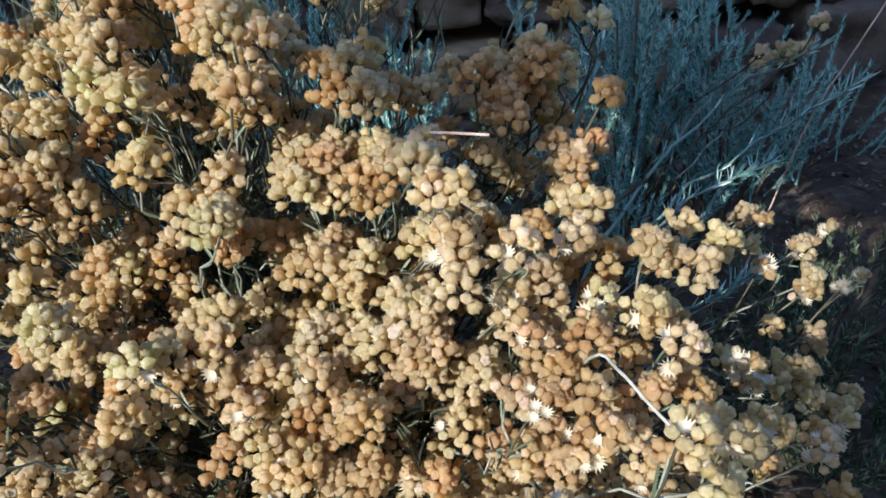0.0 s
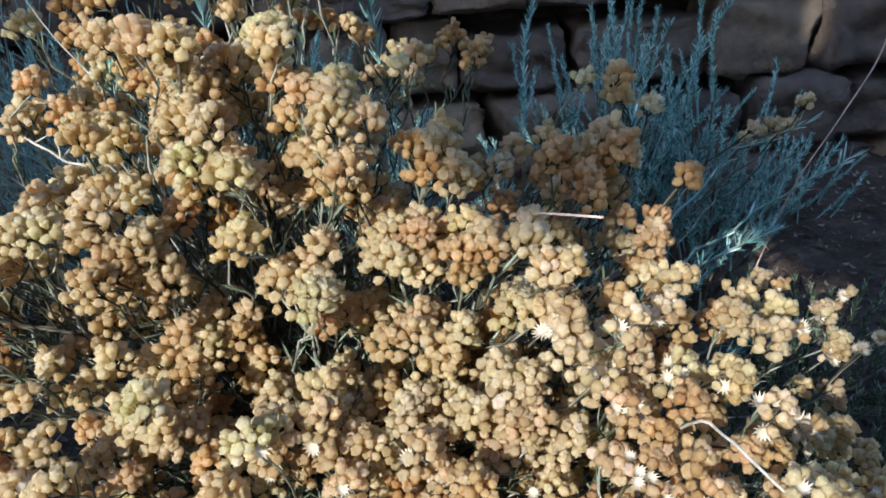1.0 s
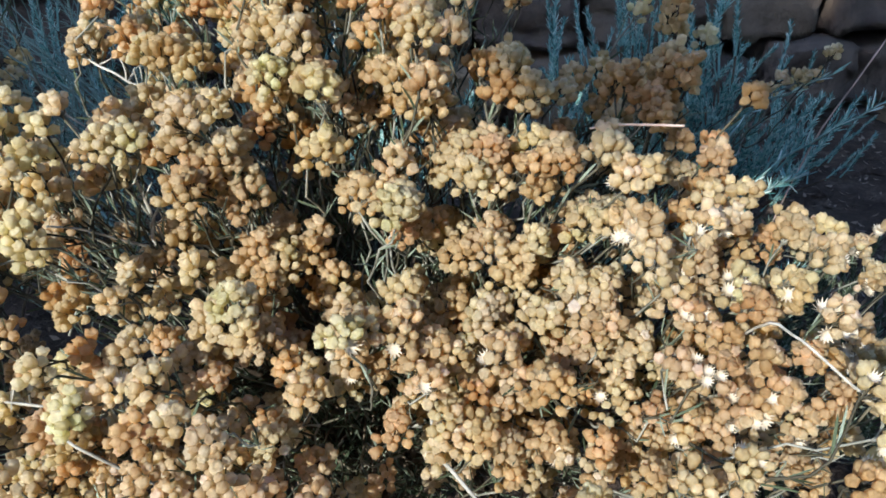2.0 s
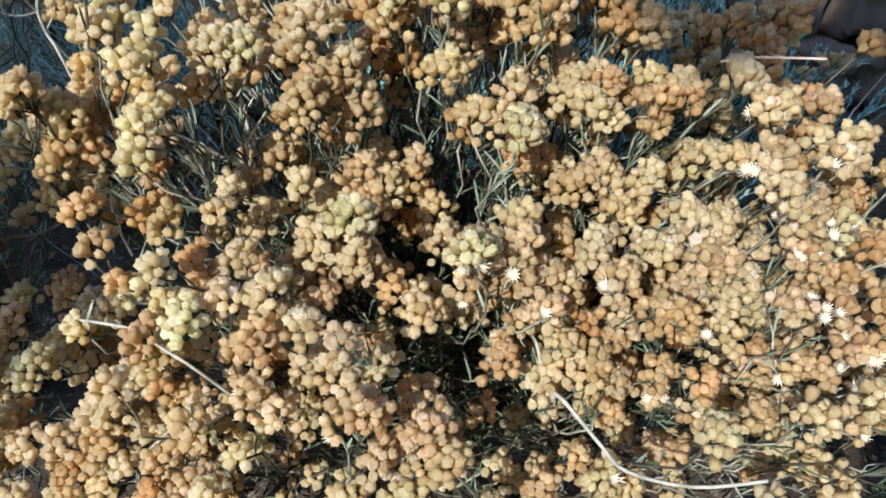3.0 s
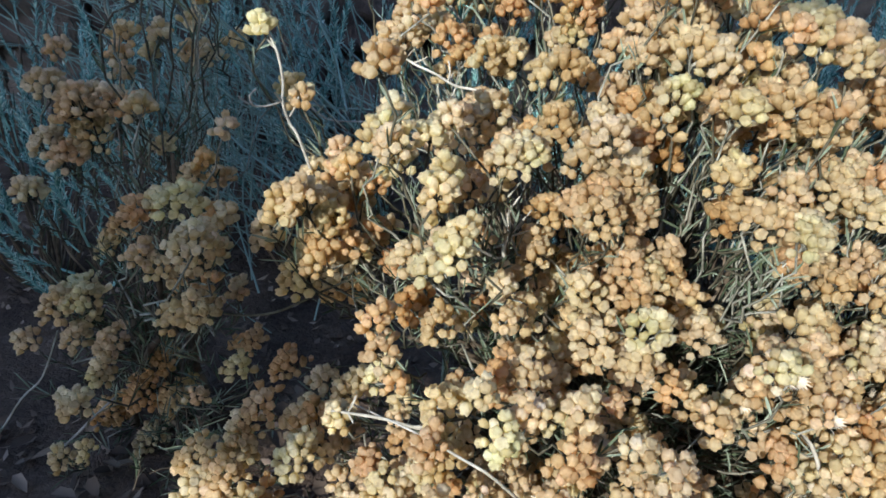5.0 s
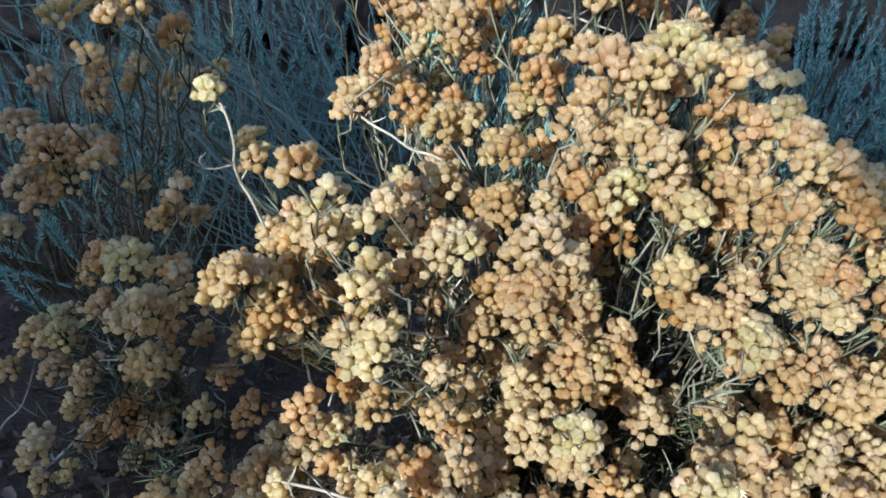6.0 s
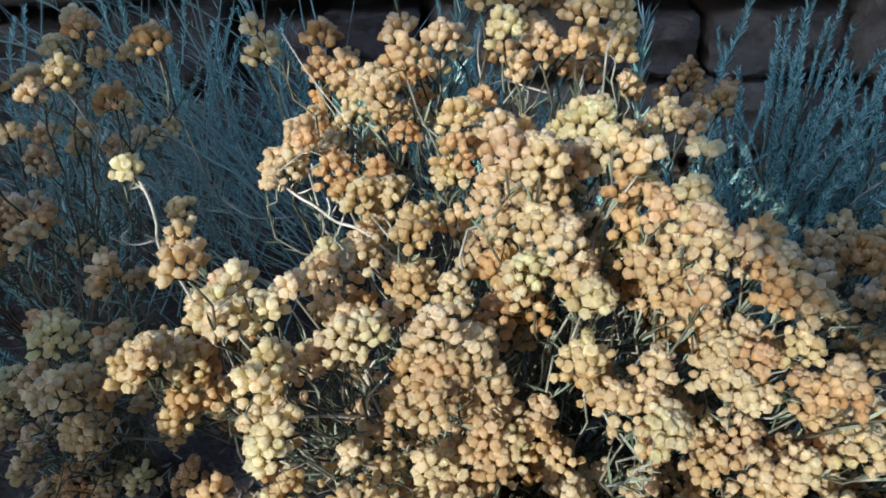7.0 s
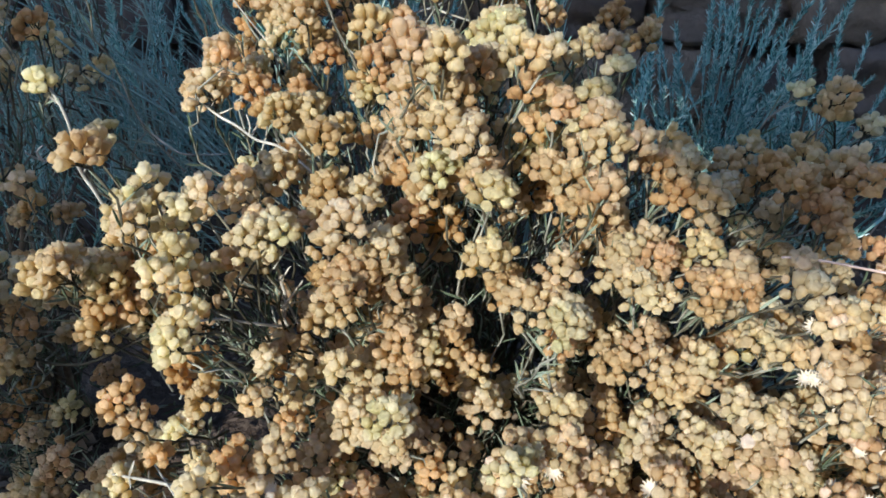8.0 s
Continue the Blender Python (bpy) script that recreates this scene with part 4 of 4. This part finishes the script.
def inner_foliage(bush, tips, base, per, seed, material, depth=(0.2, 0.6)):
    """Leaves and fine dry stems inside the bush, too many to count."""
    rnd = random.Random(seed)
    o = Vector(bush.location)
    lv, lf, sv, sf = [], [], [], []
    for tip in tips:
        for _ in range(per):
            p = Vector(tip).lerp(Vector(base), rnd.uniform(*depth)) + Vector((rnd.gauss(0, 0.016), rnd.gauss(0, 0.016), rnd.gauss(0, 0.014)))
            if in_hollow(p):
                continue
            way = (Vector(tip) - Vector(base)).normalized() + Vector((rnd.uniform(-1, 1), rnd.uniform(-1, 1), rnd.uniform(-0.6, 1))) * 0.8
            length = rnd.uniform(0.018, 0.04)
            line = wobble(bend(p, p + way * length * 0.5, p + way * length + Vector((0, 0, 0.008)), 3), 0.002, rnd)
            tube(sv, sf, [q - o for q in line], 0.0006, 0.0003, 3)
            for k in range(9):
                q = line[rnd.randrange(1, 4)].lerp(line[rnd.randrange(0, 3)], rnd.random()) - o
                w = way.normalized() + Vector((rnd.uniform(-1, 1), rnd.uniform(-1, 1), rnd.uniform(-0.5, 1)))
                needle(lv, lf, q, w, rnd.uniform(0.010, 0.026), rnd.uniform(0.0010, 0.0016), rnd)
    tagged(part("inner_growth", mesh_of("inner_growth", sv, sf, TWIG), bush), kind="stuff")
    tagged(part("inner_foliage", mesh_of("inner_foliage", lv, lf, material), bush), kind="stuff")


def skirt(tips, count, seed, gap):
    """Lower tips under the front of the bush, down towards the ground."""
    rnd = random.Random(seed)
    have = [Vector(t[:3]) for t in tips]
    front = [t for t in have if t.y < 0.36] or have
    made = []
    for _ in range(count * 30):
        if len(made) >= count:
            break
        p = rnd.choice(front) + Vector((rnd.uniform(-0.035, 0.035), rnd.uniform(-0.02, 0.03), -rnd.uniform(0.03, 0.12)))
        if p.z > 0.06 and all((p - q).length > gap for q in have) and not in_hollow(p):
            have.append(p)
            made.append(p)
    return made


def flowering_bush(tips, base, label, seed, extra, low, gap, spent):
    rnd = random.Random(seed)
    bush = thing("flowering_bush", base, label, "bush", "flowering bushes")
    more = between(tips, extra, seed + 1, gap, 0.052) + skirt(tips, low, seed + 5, gap)
    rows = list(tips) + [(*p, rnd.uniform(7.0, 10.5), rnd.choice((GOLD, GOLD, RUSSET))) for p in more]
    alltips = [Vector(row[:3]) for row in rows]
    for i, (t, row) in enumerate(zip(alltips, rows)):
        fill = i >= len(tips)
        warm, fresh = rnd.uniform(-1, 1), rnd.uniform(-1, 1)
        tint = (row[4][0] * (1 + 0.02 * warm), row[4][1] * (1 - 0.02 * warm + 0.012 * fresh), row[4][2] * (1 - 0.04 * warm - 0.05 * fresh), 1.0)
        flower_stalk(bush, t, bush_roots(t, base, rnd, fill), row[3] / 1000 * 1.10, tint, seed * 1000 + i, 0.15 if t.x > 0.08 else spent, leaves=4 if fill else 9, joined=fill or t.y > 0.318)
    woody_frame(bush, base, [t.lerp(Vector(base), 0.35) for t in alltips[::6]], seed + 2)
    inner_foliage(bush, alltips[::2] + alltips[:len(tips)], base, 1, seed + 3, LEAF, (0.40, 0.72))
    return bush


MAIN_BASE = (-0.06, 0.50, 0.0)
LEFT_BASE = (-0.42, 0.62, 0.0)
main_bush = flowering_bush(MAIN_TIPS, MAIN_BASE, "dried golden flowering bush with silvery stems, full of round heads", 3, 340, 210, 0.0140, 0.035)
flowering_bush(LEFT_TIPS, LEFT_BASE, "sparser dried golden flowering bush half in shade", 4, 26, 10, 0.021, 0.03)

# small half-open clusters low on the shaded flank of the main bush
FLANK = [(0.285, 0.432, 0.234, 5), (0.265, 0.405, 0.210, 8), (0.293, 0.414, 0.203, 6), (0.272, 0.433, 0.224, 7), (0.245, 0.354, 0.181, 9), (0.215, 0.342, 0.199, 8),
         (0.222, 0.288, 0.209, 10), (0.298, 0.410, 0.213, 5), (0.238, 0.402, 0.232, 8), (0.269, 0.476, 0.217, 6), (0.271, 0.503, 0.210, 5), (0.259, 0.331, 0.178, 8)]
edge = random.Random(77)
for i, (x, y, z, r) in enumerate(FLANK):
    root = Vector((x * 0.45, y + 0.05, z * 0.25))
    flower_stalk(main_bush, (x, y, z), root, r / 1000, edge.choice((PALE, GOLD, RUSSET)), 5000 + i, spent=0.4, leaves=14)


# ---- grey shrubs behind ----
SHOOTS = [leafy_shoot_mesh(60 + i, 0.07 + 0.012 * i, 110 + 15 * i, 0.0125, SHADE_LEAF) for i in range(7)]


def grey_shrub(place, height, spread, count, seed, fan=0.45, lean_to=(0, 0), label="silver-grey leafy shrub in the shade", shoots=SHOOTS):
    """A clump of upright leafy shoots, each branch with one shoot at its end and two on its sides."""
    rnd = random.Random(seed)
    shrub = thing("grey_shrub", place, label, "shrub", "grey shrubs")
    for k in range(count):
        a, d = rnd.uniform(0, 6.28), spread * math.sqrt(rnd.random())
        lean = Vector((math.cos(a) * d / spread * fan + lean_to[0], math.sin(a) * d / spread * fan + lean_to[1], 1.0)).normalized()
        s = rnd.uniform(0.7, 1.15)
        z = max(height * rnd.uniform(0.62, 1.04) * (1 - 0.3 * d / spread) - 0.10 * s, 0.02)
        top = Vector((math.cos(a) * d + lean_to[0] * z, math.sin(a) * d + lean_to[1] * z, z))
        verts, faces = [], []
        tube(verts, faces, wobble(bend(Vector((top.x * 0.2, top.y * 0.2, 0)), Vector((top.x * 0.6, top.y * 0.6, z * 0.5)), top, 5), 0.003, rnd), 0.002, 0.0012, 4)
        stem = part("branch", mesh_of("branch", verts, faces, TWIG), shrub)
        part("shoot", rnd.choice(shoots), stem, turned(top, lean, s, rnd))
        for f in (0.82, 0.6):
            part("shoot", rnd.choice(shoots), stem, turned(top * f, lean + Vector((rnd.uniform(-0.6, 0.6), rnd.uniform(-0.6, 0.6), 0)), s * 0.8, rnd))
    return shrub


SHRUBS = [(0.265, 0.85, 0.40, 0.075, 46, 0.45, (0.06, 0.0)), (0.14, 0.757, 0.40, 0.018, 5, 0.3, (0.0, 0.0)), (0.19, 0.79, 0.345, 0.025, 6, 0.4, (0.0, 0.0)),
          (0.36, 0.80, 0.37, 0.06, 20, 0.5, (0.05, 0.0)), (-0.03, 0.84, 0.37, 0.10, 26, 0.45, (0.0, 0.0)), 
          (-0.60, 0.86, 0.46, 0.12, 30, 0.5, (0.0, 0.0)), (-0.43, 0.92, 0.45, 0.12, 22, 0.5, (0.0, 0.0)), (-0.47, 0.74, 0.38, 0.09, 12, 0.6, (0.0, 0.0)),
          (-0.32, 0.86, 0.38, 0.08, 12, 0.6, (-0.1, 0.0)), (-0.23, 0.92, 0.40, 0.09, 16, 0.5, (-0.1, 0.0)), (-0.11, 0.90, 0.42, 0.07, 20, 0.5, (0.0, 0.0)),
          (0.52, 0.98, 0.24, 0.10, 14, 0.45, (0.0, 0.0)), (0.23, 0.74, 0.22, 0.06, 14, 0.6, (0.1, 0.0))]
for i, (x, y, h, s, n, f, to) in enumerate(SHRUBS):
    grey_shrub((x, y, 0), h, s, n, 80 + i, f, to)
# low shrubs take the darkened leaf colour to imitate shade over the soil
LOW_SHOOTS = [leafy_shoot_mesh(75 + i, 0.06 + 0.01 * i, 70 + 10 * i, 0.014, LEAF) for i in range(4)]
for i, (x, y, h, s, n) in enumerate(((0.30, 0.50, 0.15, 0.08, 20), (0.40, 0.60, 0.18, 0.09, 22), (0.27, 0.40, 0.11, 0.07, 14), (0.36, 0.47, 0.12, 0.08, 16))):
    grey_shrub((x, y, 0), h, s, n, 120 + i, 0.6, (0.05, 0.0), "low green leafy shrub over soil, coloured dark for the shade", LOW_SHOOTS)


# ---- tussock of dry stems ----
def dry_tussock(place, aim, count, seed, loose=1.0):
    """Thin dry stems that lean one way and cross each other, with a few withered leaves on each."""
    rnd = random.Random(seed)
    t = thing("dry_stem_tussock", place, "tangle of thin bare dry stems in the shade", "dry stems")
    for k in range(count):
        verts, faces = [], []
        a = Vector((rnd.gauss(0, 0.035), rnd.gauss(0, 0.05), rnd.uniform(0, 0.16)))
        way = Vector(aim) + Vector((rnd.gauss(0, 0.10), abs(rnd.gauss(0, 0.10)), rnd.gauss(0, 0.06))) * loose
        sag = Vector((rnd.gauss(0, 0.03), rnd.gauss(0, 0.03), rnd.uniform(-0.02, 0.09)))
        line = wobble(bend(a, a + way * 0.5 + sag, a + way * rnd.uniform(0.5, 1.15), 8), 0.0035, rnd)
        r = rnd.choice((0.0005, 0.0006, 0.0008, 0.0013))
        tube(verts, faces, line, r, r * 0.55, 3)
        for _ in range(rnd.randint(2, 6)):
            i = rnd.randrange(2, 8)
            w = (line[i + 1] - line[i]).normalized() + Vector((rnd.uniform(-1, 1), rnd.uniform(-1, 1), rnd.uniform(-0.5, 1))) * 0.9
            needle(verts, faces, line[i], w, rnd.uniform(0.006, 0.020), 0.0010, rnd, 0.5)
        if rnd.random() < 0.5:
            i = rnd.randrange(3, 7)
            q = line[i] + (line[i + 1] - line[i]).normalized() * rnd.uniform(0.02, 0.06) + Vector((rnd.gauss(0, 0.02), rnd.gauss(0, 0.02), rnd.gauss(0.01, 0.02)))
            tube(verts, faces, wobble(bend(line[i], line[i].lerp(q, 0.5) + Vector((0, 0, 0.006)), q, 3), 0.002, rnd), r * 0.7, r * 0.4, 3)
        part("dry_stem", mesh_of("dry_stem", verts, faces, SHADE_STEM), t)


dry_tussock((-0.25, 0.73, 0.10), (-0.24, 0.04, 0.15), 52, 31, 1.4)
dry_tussock((-0.24, 0.80, 0.08), (-0.30, 0.02, 0.14), 52, 32, 1.3)
dry_tussock((-0.36, 0.76, 0.04), (-0.06, 0.02, 0.32), 40, 33, 1.7)


# ---- single stems that stand out ----
def smooth_line(line):
    pts = [Vector(p) for p in line]
    fine = []
    for i in range(len(pts) - 1):
        p0, p1, p2, p3 = pts[max(i - 1, 0)], pts[i], pts[i + 1], pts[min(i + 2, len(pts) - 1)]
        for k in range(4):
            u = k / 4
            fine.append(0.5 * (2 * p1 + (p2 - p0) * u + (2 * p0 - 5 * p1 + 4 * p2 - p3) * u * u + (3 * p1 - p0 - 3 * p2 + p3) * u ** 3))
    return fine + [pts[-1]]


def bare_twig(line, r0, r1, material, label, parent_place, sides=(), leaves=0):
    """A bare stem, with side twigs and a few stubby withered leaves where it has them."""
    t = thing("bare_twig", parent_place, label, "twig", "bare twigs")
    o = Vector(parent_place)
    verts, faces = [], []
    main = smooth_line(line)
    tube(verts, faces, [p - o for p in main], r0, r1, 6)
    stem = part("twig", mesh_of("twig", verts, faces, material), t)
    for side in sides:
        verts, faces = [], []
        tube(verts, faces, [p - o for p in smooth_line(side)], r0 * 0.75, r1 * 0.6, 5)
        part("side_twig", mesh_of("side_twig", verts, faces, material), stem)
    if leaves:
        rnd = random.Random(len(line) * 100 + leaves)
        verts, faces = [], []
        for _ in range(leaves):
            i = rnd.randrange(1, len(main) - 1)
            way = (main[i + 1] - main[i]).normalized() + Vector((rnd.uniform(-1, 1), rnd.uniform(-1, 0.3), rnd.uniform(-0.5, 1))) * 1.2
            needle(verts, faces, main[i] - o, way, rnd.uniform(0.005, 0.013), 0.0014, rnd, 0.6)
        part("withered_leaves", mesh_of("withered_leaves", verts, faces, material), stem)


bare_twig([(-0.255, 0.480, 0.240), (-0.272, 0.470, 0.315), (-0.278, 0.472, 0.328), (-0.281, 0.473, 0.340), (-0.280, 0.475, 0.351), (-0.282, 0.476, 0.368), (-0.288, 0.478, 0.382)],
          0.0010, 0.0008, PALE_STEM, "pale flower stem with a hooked bare side twig", (-0.255, 0.480, 0.0),
          ([(-0.280, 0.474, 0.341), (-0.285, 0.474, 0.339), (-0.292, 0.473, 0.338), (-0.299, 0.472, 0.340), (-0.304, 0.470, 0.345)],
           [(-0.297, 0.472, 0.339), (-0.298, 0.470, 0.345), (-0.294, 0.470, 0.349)], [(-0.279, 0.473, 0.330), (-0.275, 0.474, 0.336), (-0.272, 0.474, 0.343)]), 4)
bare_twig([(-0.150, 0.460, 0.330), (-0.169, 0.470, 0.344), (-0.184, 0.478, 0.346), (-0.195, 0.486, 0.351), (-0.207, 0.494, 0.355), (-0.218, 0.502, 0.362), (-0.222, 0.510, 0.367)],
          0.0009, 0.0007, PALE_STEM, "pale stem leaning out to a golden cluster over a dark hollow", (-0.150, 0.460, 0.0),
          ([(-0.207, 0.497, 0.354), (-0.202, 0.496, 0.356), (-0.198, 0.496, 0.358)], [(-0.188, 0.481, 0.348), (-0.187, 0.480, 0.354), (-0.188, 0.480, 0.360)]), 6)
bare_twig([(-0.150, 0.420, 0.230), (-0.167, 0.400, 0.276), (-0.166, 0.399, 0.293), (-0.167, 0.398, 0.304), (-0.169, 0.396, 0.317), (-0.175, 0.395, 0.331)],
          0.0012, 0.0009, PALE_STEM, "pale forked stem bare among the flowers", (-0.150, 0.420, 0.0),
          ([(-0.168, 0.398, 0.289), (-0.162, 0.395, 0.299), (-0.156, 0.394, 0.308)], [(-0.167, 0.400, 0.277), (-0.172, 0.395, 0.280), (-0.183, 0.383, 0.292), (-0.193, 0.372, 0.303), (-0.202, 0.360, 0.311)]), 14)
bare_twig([(-0.352, 0.462, 0.226), (-0.334, 0.460, 0.214), (-0.313, 0.452, 0.214), (-0.292, 0.444, 0.221), (-0.270, 0.436, 0.236), (-0.253, 0.428, 0.249), (-0.234, 0.420, 0.262)],
          0.0010, 0.0007, STEM, "long grey bowed stem under the flowers", (-0.352, 0.462, 0.0))
bare_twig([(-0.262, 0.371, 0.206), (-0.249, 0.368, 0.205), (-0.234, 0.365, 0.203), (-0.220, 0.362, 0.199), (-0.195, 0.362, 0.190)],
          0.0008, 0.0011, PALE_STEM, "straight silver stem with a small pale cluster", (-0.195, 0.362, 0.0), (), 5)
bare_twig([(-0.471, 0.500, 0.067), (-0.459, 0.510, 0.073), (-0.445, 0.520, 0.083), (-0.430, 0.535, 0.090)],
          0.0008, 0.0011, PALE_STEM, "thin pale stem hanging over the soil", (-0.430, 0.535, 0.0))
bare_twig([(-0.540, 0.520, 0.045), (-0.514, 0.520, 0.074), (-0.491, 0.520, 0.105), (-0.472, 0.520, 0.124), (-0.455, 0.525, 0.160)],
          0.0009, 0.0007, STEM, "thin grey twig leaning over dark soil", (-0.540, 0.520, 0.0))
bare_twig([(-0.06, 0.46, 0.02), (-0.03, 0.37, 0.18), (-0.030, 0.317, 0.217), (-0.028, 0.295, 0.206), (-0.022, 0.282, 0.204), (-0.008, 0.268, 0.190), (-0.002, 0.251, 0.190), (0.025, 0.241, 0.188), (0.05, 0.23, 0.20)],
          0.0012, 0.0008, PALE_STEM, "pale curved woody stem at the foot of the bush", (-0.06, 0.46, 0.0))
bare_twig([(0.05, 0.45, 0.0), (0.10, 0.33, 0.20), (0.117, 0.288, 0.266), (0.124, 0.272, 0.272), (0.132, 0.258, 0.267), (0.141, 0.250, 0.259), (0.152, 0.246, 0.252)],
          0.0008, 0.0006, PALE_STEM, "thin tan arching twig over the flowers", (0.05, 0.45, 0.0))

bare_twig([(0.052, 0.342, 0.346), (0.062, 0.333, 0.350), (0.084, 0.314, 0.354)],
          0.0006, 0.0006, PINK, "thin pink dry stalk among the flowers", (0.03, 0.40, 0.0))
bare_twig([(0.36, 0.72, 0.0), (0.39, 0.69, 0.18), (0.415, 0.672, 0.26), (0.435, 0.662, 0.315), (0.437, 0.655, 0.345)],
          0.0009, 0.0008, PINK, "bare reddish stalk beside the shrubs", (0.36, 0.72, 0.0))
bare_twig([(-0.150, 0.330, 0.150), (-0.185, 0.305, 0.215), (-0.201, 0.311, 0.225), (-0.222, 0.346, 0.212), (-0.250, 0.395, 0.188)],
          0.0009, 0.0005, PALE_STEM, "straight pale stem among the flowers", (-0.150, 0.330, 0.0))
bare_twig([(-0.262, 0.345, 0.118), (-0.242, 0.338, 0.130), (-0.226, 0.337, 0.143), (-0.211, 0.328, 0.163), (-0.195, 0.325, 0.185)],
          0.0011, 0.0008, PALE_STEM, "silver forked twig low in the bush", (-0.262, 0.345, 0.0))
bare_twig([(-0.233, 0.336, 0.137), (-0.228, 0.328, 0.122), (-0.224, 0.322, 0.112)],
          0.0007, 0.0005, PALE_STEM, "silver side twig low in the bush", (-0.233, 0.336, 0.0))
bare_twig([(-0.279, 0.600, 0.301), (-0.268, 0.600, 0.290), (-0.257, 0.600, 0.283), (-0.230, 0.610, 0.278)],
          0.0008, 0.0006, PALE_STEM, "thin bare twig in front of the dark hollow", (-0.279, 0.600, 0.0))
bare_twig([(-0.274, 0.600, 0.294), (-0.275, 0.600, 0.304)],
          0.0005, 0.0003, PALE_STEM, "twiglet in front of the dark hollow", (-0.274, 0.600, 0.0))
bare_twig([(-0.255, 0.600, 0.283), (-0.255, 0.600, 0.272), (-0.251, 0.600, 0.268)],
          0.0005, 0.0003, PALE_STEM, "twiglet in front of the dark hollow", (-0.255, 0.600, 0.0))
bare_twig([(-0.115, 0.560, 0.373), (-0.100, 0.570, 0.387), (-0.079, 0.565, 0.396), (-0.063, 0.570, 0.403), (-0.057, 0.575, 0.409)],
          0.0009, 0.0006, PALE_STEM, "bare silver branch behind the flowers", (-0.115, 0.560, 0.0))
bare_twig([(-0.095, 0.570, 0.389), (-0.098, 0.575, 0.408), (-0.096, 0.580, 0.427)],
          0.0009, 0.0006, PALE_STEM, "upright silver side branch behind the flowers", (-0.095, 0.570, 0.0))
bare_twig([(-0.081, 0.565, 0.396), (-0.071, 0.560, 0.393), (-0.049, 0.560, 0.386)],
          0.0009, 0.0006, PALE_STEM, "thin silver side branch behind the flowers", (-0.081, 0.565, 0.0))
bare_twig([(-0.171, 0.540, 0.367), (-0.184, 0.545, 0.384), (-0.201, 0.550, 0.407), (-0.215, 0.560, 0.428)],
          0.0006, 0.0004, PALE_STEM, "long silver stem leaning over the dry tangle", (-0.171, 0.540, 0.0))


# ---- leafy branches that lean out ----
def leafy_branch(line, leaves, leaf, label, seed):
    rnd = random.Random(seed)
    pts = [Vector(p) for p in line]
    o = Vector((pts[0].x, pts[0].y, 0.0))
    t = thing("leafy_branch", o, label, "branch", "leafy branches")
    fine = []
    for i in range(len(pts) - 1):
        fine.extend(pts[i].lerp(pts[i + 1], k / 3) for k in range(3))
    fine.append(pts[-1])
    fine = wobble(fine, 0.003, rnd)
    verts, faces = [], []
    tube(verts, faces, [p - o for p in fine], 0.0020, 0.0009, 5)
    stem = part("branch", mesh_of("branch", verts, faces, SHADE_STEM), t)
    lv, lf = [], []
    n = len(fine) - 1
    for k in range(leaves):
        u = 0.35 + 0.65 * math.sqrt(rnd.random())
        i = min(int(u * n), n - 1)
        p = fine[i].lerp(fine[i + 1], u * n - i) - o
        way = (fine[i + 1] - fine[i]).normalized() * 0.9 + Vector((rnd.uniform(-1, 1), rnd.uniform(-1, 1), rnd.uniform(-0.3, 1.2))) * 0.8
        needle(lv, lf, p, way, leaf * rnd.uniform(0.6, 1.1), 0.0014, rnd)
    part("leaves", mesh_of("leaves", lv, lf, SHADE_LEAF), stem)


leafy_branch([(0.12, 0.54, 0.0), (0.18, 0.56, 0.13), (0.25, 0.585, 0.19), (0.33, 0.593, 0.233), (0.365, 0.570, 0.268)], 70, 0.017, "grey-leaved branch leaning out over dark soil", 1)
leafy_branch([(0.12, 0.52, 0.0), (0.17, 0.55, 0.16), (0.25, 0.63, 0.205), (0.34, 0.70, 0.235), (0.376, 0.655, 0.27)], 50, 0.018, "thin grey branch with few leaves", 2)
leafy_branch([(0.10, 0.52, 0.0), (0.16, 0.52, 0.15), (0.24, 0.54, 0.20), (0.31, 0.57, 0.21)], 60, 0.018, "thin grey branch with few leaves", 3)
leafy_branch([(0.06, 0.50, 0.0), (0.11, 0.49, 0.18), (0.15, 0.50, 0.29), (0.17, 0.52, 0.33)], 36, 0.016, "grey-leaved upright branch in the shade", 4)
leafy_branch([(0.18, 0.58, 0.0), (0.24, 0.54, 0.10), (0.27, 0.535, 0.12), (0.30, 0.54, 0.13)], 90, 0.020, "grey-leaved low branch over dark soil", 5)
leafy_branch([(-0.17, 0.60, 0.0), (-0.170, 0.550, 0.332), (-0.172, 0.550, 0.359), (-0.176, 0.550, 0.376), (-0.165, 0.550, 0.389)], 70, 0.018, "silver-leaved upright branch behind the flowers", 6)
leafy_branch([(-0.10, 0.60, 0.0), (-0.10, 0.58, 0.25), (-0.115, 0.57, 0.37), (-0.105, 0.575, 0.45)], 90, 0.022, "silver-leaved upright branch behind the flowers", 7)
leafy_branch([(-0.02, 0.60, 0.0), (-0.01, 0.57, 0.22), (0.005, 0.55, 0.34), (0.0, 0.56, 0.43)], 80, 0.020, "silver-leaved upright branch behind the flowers", 8)
